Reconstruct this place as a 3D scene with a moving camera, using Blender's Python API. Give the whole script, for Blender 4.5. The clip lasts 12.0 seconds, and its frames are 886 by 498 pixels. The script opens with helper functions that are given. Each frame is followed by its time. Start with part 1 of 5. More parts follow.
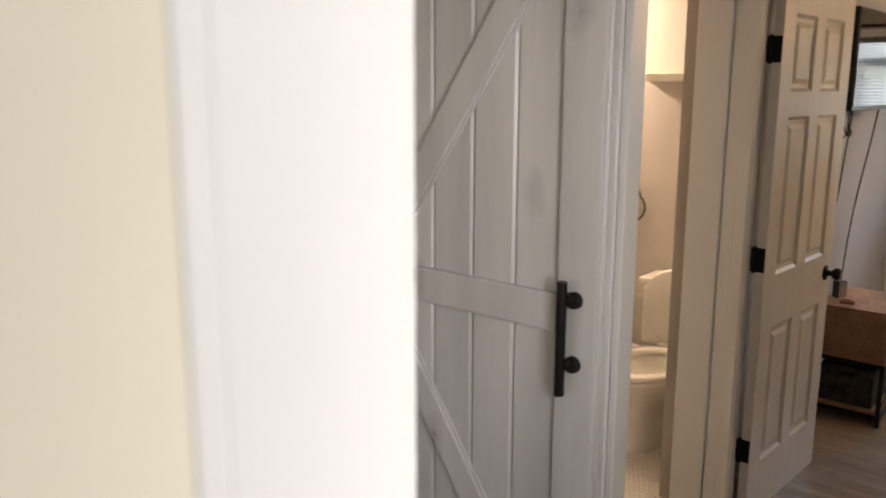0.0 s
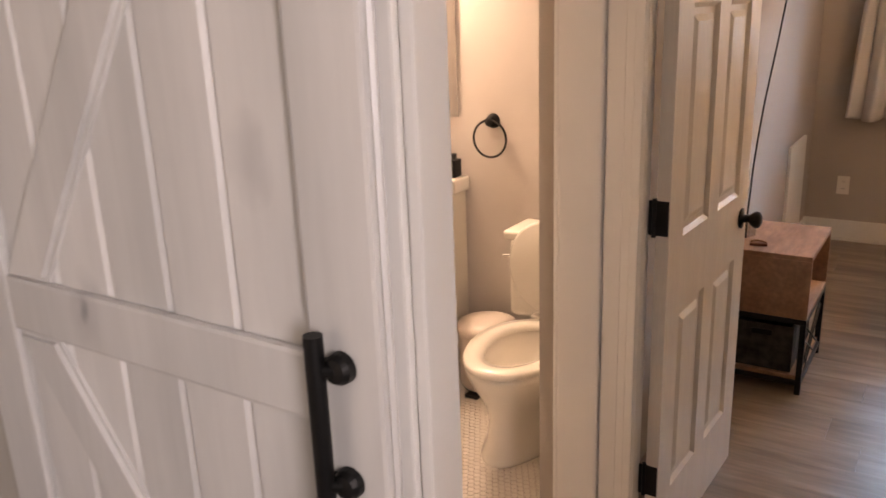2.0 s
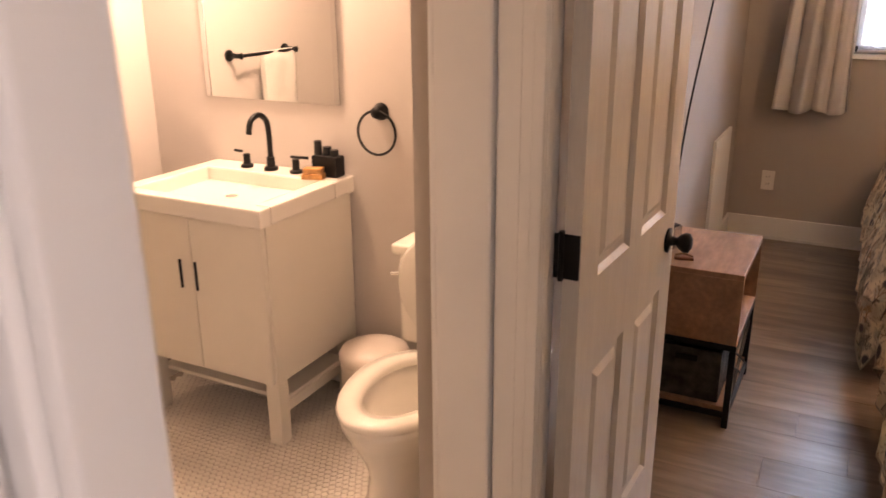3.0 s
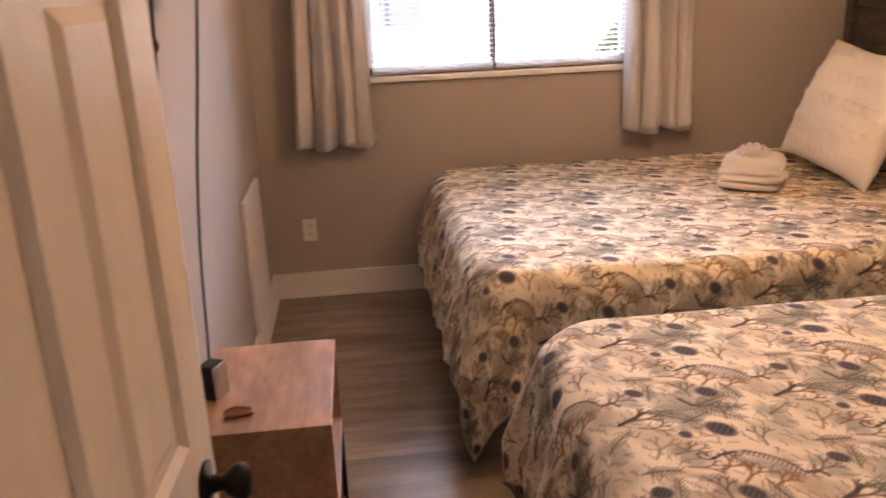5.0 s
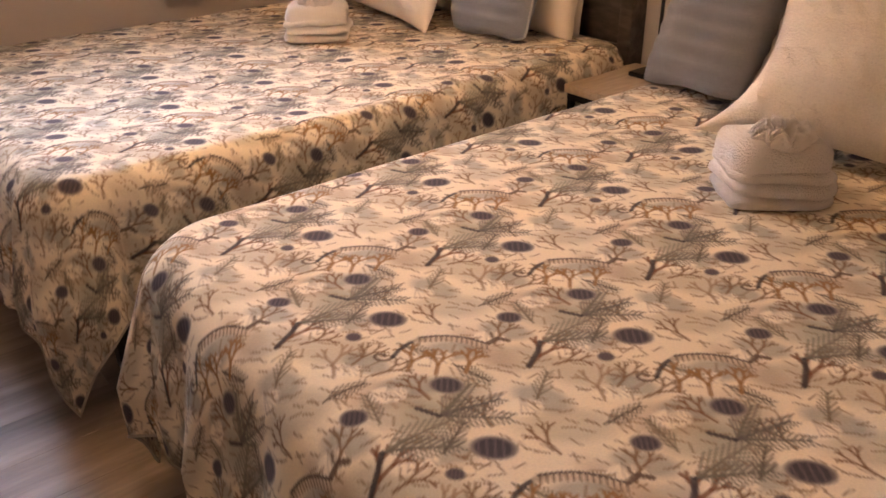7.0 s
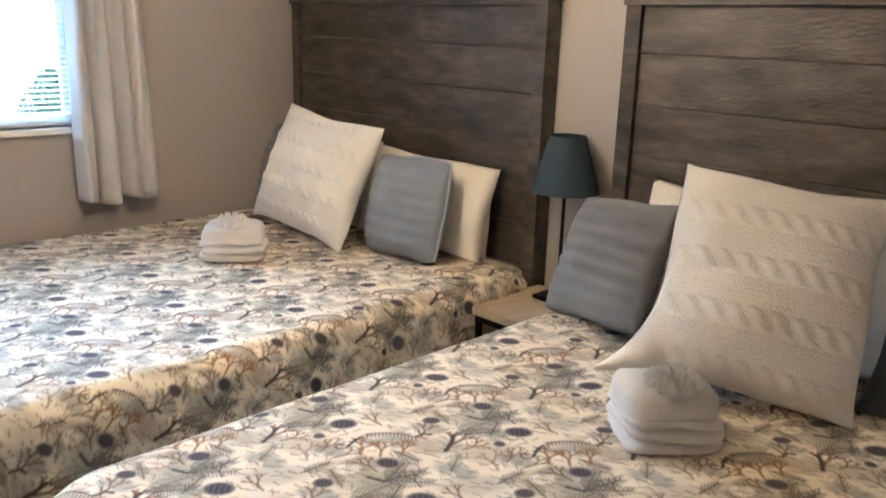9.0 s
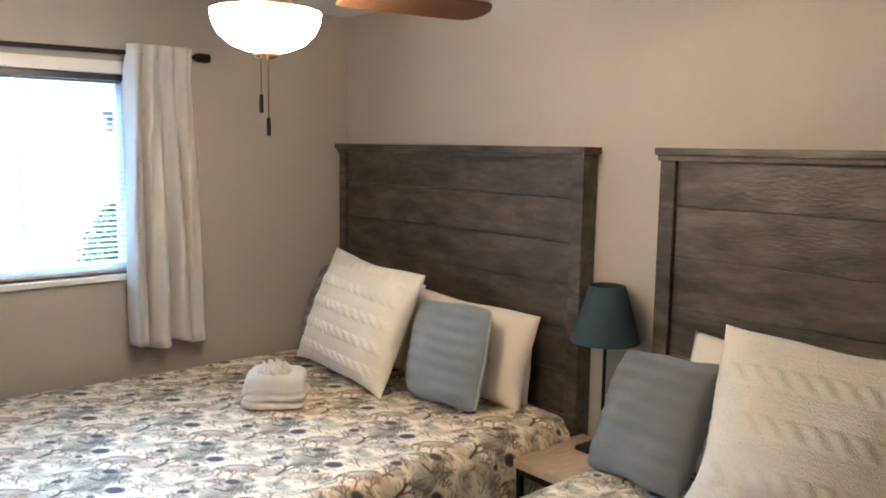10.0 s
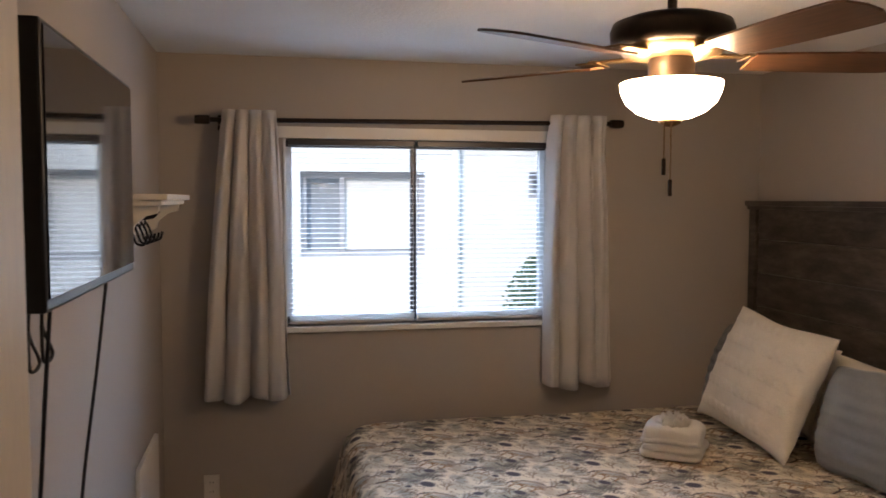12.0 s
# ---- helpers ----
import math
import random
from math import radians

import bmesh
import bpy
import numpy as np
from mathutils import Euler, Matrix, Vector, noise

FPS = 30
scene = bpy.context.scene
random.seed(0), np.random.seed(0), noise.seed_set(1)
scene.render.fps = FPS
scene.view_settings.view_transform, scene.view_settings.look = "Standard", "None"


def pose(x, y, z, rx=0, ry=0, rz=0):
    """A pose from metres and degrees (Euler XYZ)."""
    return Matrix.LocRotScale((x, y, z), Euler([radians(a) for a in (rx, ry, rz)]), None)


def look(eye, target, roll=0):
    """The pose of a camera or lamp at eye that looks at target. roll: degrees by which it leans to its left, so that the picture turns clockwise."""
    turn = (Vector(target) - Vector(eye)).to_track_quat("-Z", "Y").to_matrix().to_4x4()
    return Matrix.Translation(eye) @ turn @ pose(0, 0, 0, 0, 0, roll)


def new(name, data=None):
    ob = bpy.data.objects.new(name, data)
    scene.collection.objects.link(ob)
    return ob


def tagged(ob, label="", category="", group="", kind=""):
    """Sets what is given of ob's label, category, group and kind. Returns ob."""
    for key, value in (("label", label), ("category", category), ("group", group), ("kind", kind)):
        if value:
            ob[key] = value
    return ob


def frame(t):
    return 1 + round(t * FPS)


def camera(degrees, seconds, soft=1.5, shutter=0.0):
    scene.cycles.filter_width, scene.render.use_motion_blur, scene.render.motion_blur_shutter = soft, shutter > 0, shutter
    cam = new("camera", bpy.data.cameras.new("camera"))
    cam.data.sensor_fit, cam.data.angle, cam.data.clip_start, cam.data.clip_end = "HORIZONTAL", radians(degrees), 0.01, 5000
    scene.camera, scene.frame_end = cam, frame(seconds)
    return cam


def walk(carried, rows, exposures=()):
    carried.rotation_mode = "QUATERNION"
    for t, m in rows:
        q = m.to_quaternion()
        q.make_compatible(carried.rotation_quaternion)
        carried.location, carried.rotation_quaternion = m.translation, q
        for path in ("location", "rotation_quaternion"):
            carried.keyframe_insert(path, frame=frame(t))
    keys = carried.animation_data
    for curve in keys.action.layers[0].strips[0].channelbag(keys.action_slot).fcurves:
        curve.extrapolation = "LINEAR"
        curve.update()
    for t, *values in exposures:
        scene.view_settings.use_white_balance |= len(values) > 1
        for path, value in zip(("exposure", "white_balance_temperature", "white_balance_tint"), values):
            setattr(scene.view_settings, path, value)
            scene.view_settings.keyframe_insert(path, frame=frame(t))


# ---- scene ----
cam = camera(57.5, 12.0, shutter=0.3)
PATH = [
    (0, (1.185, -2.919, 1.65), (-0.104, -1.441, 1.259), 0.1),
    (0.5, (1.065, -2.664, 1.629), (-0.097, -1.088, 1.224), -0.6),
    (1, (0.973, -2.418, 1.61), (-0.165, -0.833, 1.168), -0.6),
    (1.5, (0.901, -2.159, 1.587), (-0.233, -0.593, 1.074), -0.4),
    (2, (0.767, -1.916, 1.568), (-0.28, -0.313, 0.987), -2.2),
    (2.5, (0.691, -1.665, 1.549), (-0.25, -0.013, 0.929), -1.2),
    (2.7, (0.665, -1.558, 1.55), (-0.257, 0.099, 0.917), -0.5),
    (4.3, (0.459, -0.689, 1.512), (0.153, 1.186, 0.886), -3.8),
    (4.5, (0.457, -0.593, 1.521), (0.281, 1.302, 0.906), -3.0),
    (5, (0.461, -0.338, 1.523), (0.644, 1.556, 0.908), -2.5),
    (5.5, (0.503, -0.168, 1.527), (0.945, 1.672, 0.88), -1.4),
    (6, (0.524, -0.065, 1.502), (1.252, 1.65, 0.776), -0.6),
    (6.5, (0.484, 0.013, 1.455), (1.454, 1.52, 0.567), -1.2),
    (6.7, (0.473, 0.016, 1.445), (1.502, 1.445, 0.496), -0.9),
    (8.3, (0.489, -0.02, 1.501), (1.763, 1.285, 0.68), 0.8),
    (8.5, (0.496, -0.019, 1.534), (1.804, 1.308, 0.808), 1.0),
    (9, (0.492, 0.003, 1.595), (1.842, 1.379, 1.063), 1.7),
    (9.5, (0.489, 0.005, 1.649), (1.828, 1.438, 1.259), 1.4),
    (10, (0.524, -0.018, 1.723), (1.816, 1.487, 1.469), 0.8),
    (10.5, (0.509, -0.061, 1.745), (1.659, 1.569, 1.599), 1.4),
    (11, (0.498, -0.108, 1.766), (1.361, 1.694, 1.669), 1.9),
    (11.5, (0.49, -0.152, 1.74), (1.071, 1.76, 1.66), 1.2),
    (12, (0.472, -0.199, 1.732), (0.881, 1.755, 1.609), 0.1),
]
EXPOSURES = [(0, 0.40, 7250, 16), (0.5, 1.12, 7600, 22), (1.0, 1.05, 7700, 25), (2.5, 0.86, 7950, 31), (4.5, 1.0, 8350, 39), (6.5, 0.95, 8250, 39), (8.5, 1.3, 5450, 10), (9.5, 1.35, 5450, 8), (10.5, 1.0, 5350, 6), (11.0, 0.32, 5750, 8), (11.5, -0.08, 5900, 8), (12.0, -0.08, 6600, 20)]
walk(cam, [(t, look(eye, target, roll)) for t, eye, target, roll in PATH], EXPOSURES)

# ---------- world and lights ----------
world = bpy.data.worlds.new("sky")
scene.world = world
world.use_nodes = True
wn = world.node_tree
sky = wn.nodes.new("ShaderNodeTexSky")
sky.sky_type = 'NISHITA'
sky.sun_disc = False
sky.sun_elevation = radians(40)
sky.sun_rotation = radians(216)
wn.nodes["Background"].inputs[1].default_value = 0.13
wn.links.new(sky.outputs[0], wn.nodes["Background"].inputs[0])

sun = new("sun", bpy.data.lights.new("sun", 'SUN'))
sun.data.energy, sun.data.angle, sun.data.color = 5.0, radians(0.6), (1.0, 0.95, 0.87)
sun.matrix_world = look((0, 0, 0), (0.45, 0.62, -0.64))


def lamp(name, kind, place, target, watts, colour, size=0.1, size_y=0.1):
    ob = new(name, bpy.data.lights.new(name, kind))
    ob.data.energy, ob.data.color = watts, colour
    if kind == 'AREA':
        ob.data.shape, ob.data.size, ob.data.size_y = 'RECTANGLE', size, size_y
    else:
        ob.data.shadow_soft_size = size
    ob.matrix_world = look(place, target)
    return ob


COOL, WARM = (0.86, 0.93, 1.0), (1.0, 0.66, 0.34)
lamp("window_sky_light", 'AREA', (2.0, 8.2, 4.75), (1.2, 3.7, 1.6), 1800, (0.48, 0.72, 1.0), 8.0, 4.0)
# added fill to brighten the left of the hall wall; no window known there
lamp("living_fill", 'AREA', (-2.2, -4.93, 1.5), (-0.9, -1.2, 1.1), 5, (1.0, 0.97, 0.94), 1.6, 1.2)
hall = lamp("hall_daylight", 'AREA', (1.95, -2.38, 1.55), (-0.6, -1.40, 1.2), 17.0, (0.93, 0.96, 1.0), 1.1, 1.2)
hall.data.spread = radians(112)
lamp("vanity_bulb", 'POINT', (-1.3, 0.86, 1.98), (0, 0, 0), 40, (1.0, 0.80, 0.58), 0.06)
for side in (-0.105, 0.105):
    lamp("fan_bulb", 'POINT', (1.55 + side * 0.8, 1.88 + side * 0.6, 2.085), (0, 0, 0), 10, (1.0, 0.68, 0.37), 0.03)


# ---------- helpers ----------
def part(name, bm, material, parent=None, label="", smooth=False):
    me = bpy.data.meshes.new(name)
    bm.to_mesh(me)
    bm.free()
    me.materials.append(material)
    if smooth:
        for p in me.polygons:
            p.use_smooth = True
    ob = new(name, me)
    if parent is not None:
        ob.parent = parent
    if label:
        ob["label"] = label
    return ob


def thing(name, place, label, category, group="", kind="", rz=0):
    ob = new(name)
    ob.empty_display_size = 0.05
    ob.matrix_world = pose(*place, 0, 0, rz)
    return tagged(ob, label, category, group, kind)


def box(lo, hi, bevel=0.0, bm=None, seg=2):
    bm = bm or bmesh.new()
    c = [(a + b) / 2 for a, b in zip(lo, hi)]
    s = [abs(b - a) for a, b in zip(lo, hi)]
    got = bmesh.ops.create_cube(bm, size=1.0, matrix=Matrix.LocRotScale(c, None, s))
    if bevel:
        edges = list({e for v in got["verts"] for e in v.link_edges})
        bmesh.ops.bevel(bm, geom=edges, offset=min(bevel, min(s) * 0.45), segments=seg, affect='EDGES', profile=0.6)
    return bm


def cyl(a, b, r, r2=None, bm=None, n=20, caps=True):
    bm = bm or bmesh.new()
    a, b = Vector(a), Vector(b)
    d = b - a
    m = Matrix.Translation((a + b) / 2) @ d.to_track_quat('Z', 'Y').to_matrix().to_4x4()
    bmesh.ops.create_cone(bm, cap_ends=caps, segments=n, radius1=r, radius2=r if r2 is None else r2, depth=d.length, matrix=m)
    return bm


def lathe(profile, n=40, bm=None, at=(0, 0, 0), squash=(1, 1)):
    """Turns a profile of (radius, height) about the z axis."""
    bm = bm or bmesh.new()
    rings = []
    for r, z in profile:
        if r < 1e-4:
            rings.append([bm.verts.new((at[0], at[1], at[2] + z))])
        else:
            rings.append([bm.verts.new((at[0] + r * squash[0] * math.cos(2 * math.pi * i / n), at[1] + r * squash[1] * math.sin(2 * math.pi * i / n), at[2] + z)) for i in range(n)])
    for p, q in zip(rings, rings[1:]):
        for i in range(n):
            j = (i + 1) % n
            if len(p) == 1 and len(q) == 1:
                continue
            if len(p) == 1:
                bm.faces.new((p[0], q[i], q[j]))
            elif len(q) == 1:
                bm.faces.new((p[i], q[0], p[j]))
            else:
                bm.faces.new((p[i], q[i], q[j], p[j]))
    bmesh.ops.recalc_face_normals(bm, faces=bm.faces)
    return bm


def tube(points, r, bm=None, n=10, closed=False):
    """A round tube along points."""
    bm = bm or bmesh.new()
    pts = [Vector(p) for p in points]
    rings = []
    for i, p in enumerate(pts):
        if closed:
            d = pts[(i + 1) % len(pts)] - pts[i - 1]
        else:
            d = pts[min(i + 1, len(pts) - 1)] - pts[max(i - 1, 0)]
        q = d.to_track_quat('Z', 'Y').to_matrix()
        rings.append([bm.verts.new(p + q @ Vector((r * math.cos(2 * math.pi * k / n), r * math.sin(2 * math.pi * k / n), 0))) for k in range(n)])
    pairs = list(zip(rings, rings[1:])) + ([(rings[-1], rings[0])] if closed else [])
    for a, b in pairs:
        shift = min(range(n), key=lambda s: (a[0].co - b[s].co).length)
        for k in range(n):
            bm.faces.new((a[k], a[(k + 1) % n], b[(k + 1 + shift) % n], b[(k + shift) % n]))
    if not closed:
        bm.faces.new(rings[0][::-1])
        bm.faces.new(rings[-1])
    bmesh.ops.recalc_face_normals(bm, faces=bm.faces)
    return bm


def smooth_path(points, steps=8):
    """A Catmull-Rom line through points."""
    p = [Vector(points[0])] + [Vector(q) for q in points] + [Vector(points[-1])]
    out = []
    for i in range(1, len(p) - 2):
        for k in range(steps):
            t = k / steps
            a, b, c, d = p[i - 1], p[i], p[i + 1], p[i + 2]
            out.append(0.5 * ((2 * b) + (c - a) * t + (2 * a - 5 * b + 4 * c - d) * t * t + (3 * b - a - 3 * c + d) * t ** 3))
    out.append(p[-2])
    return out


def sheet(xs, ys, fn, bm=None):
    """A grid surface: fn(u, v) gives each point."""
    bm = bm or bmesh.new()
    rows = [[bm.verts.new(fn(u, v)) for v in ys] for u in xs]
    for a, b in zip(rows, rows[1:]):
        for k in range(len(ys) - 1):
            bm.faces.new((a[k], b[k], b[k + 1], a[k + 1]))
    return bm


# ---------- materials ----------
def mat(name, colour, rough=0.6, metal=0.0, vary=0.06, scale=6.0, grain=0.0, grain_scale=120.0, bump=0.0, bump_scale=80.0,
        stretch=(1, 1, 1), dark=None, island=0.0, sheen=0.0, emit=None, coat=0.0):
    m = bpy.data.materials.new(name)
    m.use_nodes = True
    nt = m.node_tree
    b = nt.nodes["Principled BSDF"]
    b.inputs["Roughness"].default_value = rough
    b.inputs["Metallic"].default_value = metal
    if sheen:
        b.inputs["Sheen Weight"].default_value = sheen
    if coat:
        b.inputs["Coat Weight"].default_value = coat
    co = nt.nodes.new("ShaderNodeTexCoord")
    mp = nt.nodes.new("ShaderNodeMapping")
    mp.inputs["Scale"].default_value = stretch
    nt.links.new(co.outputs["Object"], mp.inputs["Vector"])
    src = mp.outputs["Vector"]
    n1 = nt.nodes.new("ShaderNodeTexNoise")
    n1.inputs["Scale"].default_value, n1.inputs["Detail"].default_value = scale, 5
    n2 = nt.nodes.new("ShaderNodeTexNoise")
    n2.inputs["Scale"].default_value, n2.inputs["Detail"].default_value = grain_scale, 3
    for n in (n1, n2):
        nt.links.new(src, n.inputs["Vector"])
    lo = dark or tuple(c * (1 - vary * 2) for c in colour)
    ramp = nt.nodes.new("ShaderNodeValToRGB")
    ramp.color_ramp.elements[0].position, ramp.color_ramp.elements[1].position = 0.33, 0.67
    ramp.color_ramp.elements[0].color, ramp.color_ramp.elements[1].color = (*lo, 1), (*colour, 1)
    nt.links.new(n1.outputs["Fac"], ramp.inputs["Fac"])
    out = ramp.outputs["Color"]
    if grain:
        mr = nt.nodes.new("ShaderNodeMapRange")
        mr.inputs["From Min"].default_value, mr.inputs["From Max"].default_value = 0.3, 0.7
        mr.inputs["To Min"].default_value, mr.inputs["To Max"].default_value = 1 - grain, 1 + grain * 0.4
        nt.links.new(n2.outputs["Fac"], mr.inputs["Value"])
        mx = nt.nodes.new("ShaderNodeMix")
        mx.data_type, mx.blend_type = 'RGBA', 'MULTIPLY'
        mx.inputs["Factor"].default_value = 1
        nt.links.new(out, mx.inputs["A"])
        nt.links.new(mr.outputs["Result"], mx.inputs["B"])
        out = mx.outputs["Result"]
    if island:
        oi = nt.nodes.new("ShaderNodeObjectInfo")
        mr = nt.nodes.new("ShaderNodeMapRange")
        mr.inputs["To Min"].default_value, mr.inputs["To Max"].default_value = 1 - island, 1 + island
        nt.links.new(oi.outputs["Random"], mr.inputs["Value"])
        mx = nt.nodes.new("ShaderNodeMix")
        mx.data_type, mx.blend_type = 'RGBA', 'MULTIPLY'
        mx.inputs["Factor"].default_value = 1
        nt.links.new(out, mx.inputs["A"])
        nt.links.new(mr.outputs["Result"], mx.inputs["B"])
        out = mx.outputs["Result"]
        # each piece takes its own stretch of the grain
        off = nt.nodes.new("ShaderNodeVectorMath")
        off.operation = 'MULTIPLY_ADD'
        cmb = nt.nodes.new("ShaderNodeCombineXYZ")
        for k in range(3):
            nt.links.new(oi.outputs["Random"], cmb.inputs[k])
        nt.links.new(cmb.outputs[0], off.inputs[0])
        off.inputs[1].default_value = (37, 53, 11)
        nt.links.new(co.outputs["Object"], off.inputs[2])
        nt.links.new(off.outputs[0], mp.inputs["Vector"])
    nt.links.new(out, b.inputs["Base Color"])
    if bump:
        n3 = nt.nodes.new("ShaderNodeTexNoise")
        n3.inputs["Scale"].default_value, n3.inputs["Detail"].default_value = bump_scale, 4
        nt.links.new(src, n3.inputs["Vector"])
        bp = nt.nodes.new("ShaderNodeBump")
        bp.inputs["Strength"].default_value, bp.inputs["Distance"].default_value = bump, 0.01
        nt.links.new(n3.outputs["Fac"], bp.inputs["Height"])
        nt.links.new(bp.outputs["Normal"], b.inputs["Normal"])
    if emit:
        b.inputs["Emission Color"].default_value = (*emit[:3], 1)
        b.inputs["Emission Strength"].default_value = emit[3]
    return m


PAINT_GREIGE = mat("greige_wall_paint", (0.43, 0.388, 0.35), 0.7, vary=0.02, scale=2.0, bump=0.12, bump_scale=160)
PAINT_HALL = mat("grey_wall_paint", (0.50, 0.475, 0.43), 0.7, vary=0.02, scale=2.0, bump=0.12, bump_scale=160)
PAINT_BATH = mat("pale_bath_paint", (0.60, 0.555, 0.53), 0.6, vary=0.02, scale=2.0, bump=0.1, bump_scale=160)
PAINT_CEIL = mat("white_ceiling_paint", (0.80, 0.79, 0.77), 0.85, vary=0.02, scale=3.0, bump=0.4, bump_scale=60)
TRIM = mat("white_gloss_trim", (0.80, 0.79, 0.77), 0.35, vary=0.02, scale=4.0, bump=0.04, bump_scale=40)
DOOR_WHITE = mat("white_door_paint", (0.78, 0.72, 0.645), 0.4, vary=0.03, scale=3.0, grain=0.05, grain_scale=30, bump=0.08, bump_scale=60, stretch=(6, 6, 0.6))
BARN = mat("whitewashed_pine", (0.72, 0.71, 0.70), 0.36, vary=0.05, scale=1.3, grain=0.035, grain_scale=16, bump=0.05, bump_scale=30, stretch=(3.0, 3.0, 0.35), dark=(0.53, 0.53, 0.525), island=0.03)
def add_knots(m, scale, stretch, size, depth):
    """Sparse round knots with a soft halo, multiplied into a wood's colour."""
    nt = m.node_tree
    b = nt.nodes["Principled BSDF"]
    src = b.inputs["Base Color"].links[0].from_socket
    co, mp, vo = nt.nodes.new("ShaderNodeTexCoord"), nt.nodes.new("ShaderNodeMapping"), nt.nodes.new("ShaderNodeTexVoronoi")
    wob = nt.nodes.new("ShaderNodeTexNoise")
    wob.inputs["Scale"].default_value = 14
    add = nt.nodes.new("ShaderNodeVectorMath")
    add.operation = 'MULTIPLY_ADD'
    add.inputs[1].default_value = (0.05, 0.05, 0.08)
    mp.inputs["Scale"].default_value = stretch
    mp.inputs["Location"].default_value = (0.21, 0.0, 0.4)
    vo.inputs["Scale"].default_value = scale
    nt.links.new(co.outputs["Object"], wob.inputs["Vector"])
    nt.links.new(wob.outputs["Color"], add.inputs[0])
    nt.links.new(co.outputs["Object"], add.inputs[2])
    nt.links.new(add.outputs[0], mp.inputs["Vector"])
    nt.links.new(mp.outputs["Vector"], vo.inputs["Vector"])
    r = nt.nodes.new("ShaderNodeValToRGB")
    e = r.color_ramp.elements
    e[0].position, e[0].color = size * 0.4, (1 - depth, 1 - depth, 1 - depth * 0.95, 1)
    e[1].position, e[1].color = size * 2.6, (1, 1, 1, 1)
    k = e.new(size)
    k.color = (1 - depth * 0.35, 1 - depth * 0.35, 1 - depth * 0.33, 1)
    nt.links.new(vo.outputs["Distance"], r.inputs["Fac"])
    mx = nt.nodes.new("ShaderNodeMix")
    mx.data_type, mx.blend_type = 'RGBA', 'MULTIPLY'
    mx.inputs["Factor"].default_value = 1
    nt.links.new(src, mx.inputs["A"])
    nt.links.new(r.outputs["Color"], mx.inputs["B"])
    nt.links.new(mx.outputs["Result"], b.inputs["Base Color"])


add_knots(BARN, 3.6, (1.0, 0.05, 0.62), 0.07, 0.55)
BLACK = mat("matt_black_metal", (0.012, 0.012, 0.013), 0.42, 0.6, vary=0.1, scale=30)
BRONZE = mat("dark_bronze_metal", (0.030, 0.020, 0.014), 0.38, 0.7, vary=0.2, scale=20)
PLANK = mat("grey_oak_vinyl", (0.36, 0.278, 0.215), 0.28, vary=0.1, scale=2.2, grain=0.15, grain_scale=9, bump=0.05, bump_scale=30, stretch=(0.9, 6, 6), dark=(0.185, 0.143, 0.112), island=0.13)
GROUT = mat("grey_grout", (0.20, 0.17, 0.15), 0.9, vary=0.1, scale=20)
TILE = mat("white_mosaic_tile", (0.66, 0.62, 0.57), 0.25, vary=0.05, scale=9, island=0.05)
PORCELAIN = mat("white_porcelain", (0.82, 0.79, 0.73), 0.12, vary=0.01, scale=3, coat=0.4)
VANITY = mat("cream_vanity_paint", (0.74, 0.70, 0.62), 0.4, vary=0.02, scale=3)
CHROME = mat("chrome", (0.8, 0.8, 0.8), 0.12, 1.0, vary=0.02)
HEADWOOD = mat("weathered_dark_wood", (0.122, 0.099, 0.080), 0.42, vary=0.2, scale=3.2, grain=0.40, grain_scale=11, bump=0.3, bump_scale=26, stretch=(5, 1.3, 4.5), dark=(0.030, 0.022, 0.017), island=0.22)
OAK = mat("light_oak_veneer", (0.47, 0.27, 0.165), 0.42, vary=0.1, scale=2.5, grain=0.2, grain_scale=10, bump=0.05, stretch=(5, 1.2, 5), dark=(0.33, 0.18, 0.105))
PALEOAK = mat("pale_oak_top", (0.50, 0.38, 0.25), 0.45, vary=0.08, scale=2.5, grain=0.15, grain_scale=10, stretch=(1, 6, 6))
WHITEWOOD = mat("white_painted_shelf", (0.78, 0.74, 0.66), 0.5, vary=0.03, scale=4)
LINEN = mat("pale_grey_curtain_linen", (0.70, 0.67, 0.65), 0.9, vary=0.03, scale=6, grain=0.06, grain_scale=400, bump=0.15, bump_scale=500, sheen=0.2)
TOWEL = mat("white_terry", (0.84, 0.80, 0.75), 0.95, vary=0.04, scale=14, bump=0.9, bump_scale=260, sheen=0.4)
KNIT = mat("cream_cable_knit", (0.86, 0.81, 0.73), 0.95, vary=0.04, scale=9, grain=0.08, grain_scale=220, bump=0.6, bump_scale=220, sheen=0.3)
BLUECUSHION = mat("blue_grey_linen", (0.255, 0.285, 0.33), 0.9, vary=0.06, scale=8, grain=0.14, grain_scale=240, bump=0.5, bump_scale=260, sheen=0.2)
GREYCUSHION = mat("slate_grey_linen", (0.185, 0.187, 0.192), 0.9, vary=0.06, scale=8, grain=0.12, grain_scale=260, bump=0.5, bump_scale=260, sheen=0.2)
PIPING = mat("pale_grey_piping", (0.42, 0.44, 0.47), 0.9, vary=0.04, scale=8)
CHARCOAL = mat("charcoal_linen", (0.045, 0.05, 0.06), 0.9, vary=0.06, scale=8, bump=0.4, bump_scale=260, sheen=0.1)
COTTON = mat("ivory_pillowcase_cotton", (0.80, 0.73, 0.63), 0.9, vary=0.03, scale=6, bump=0.25, bump_scale=30)
SHADE = mat("dark_teal_lampshade_fabric", (0.034, 0.058, 0.078), 0.85, vary=0.06, scale=20, bump=0.2, bump_scale=400)
TVBLACK = mat("black_plastic", (0.008, 0.008, 0.009), 0.35, vary=0.1)
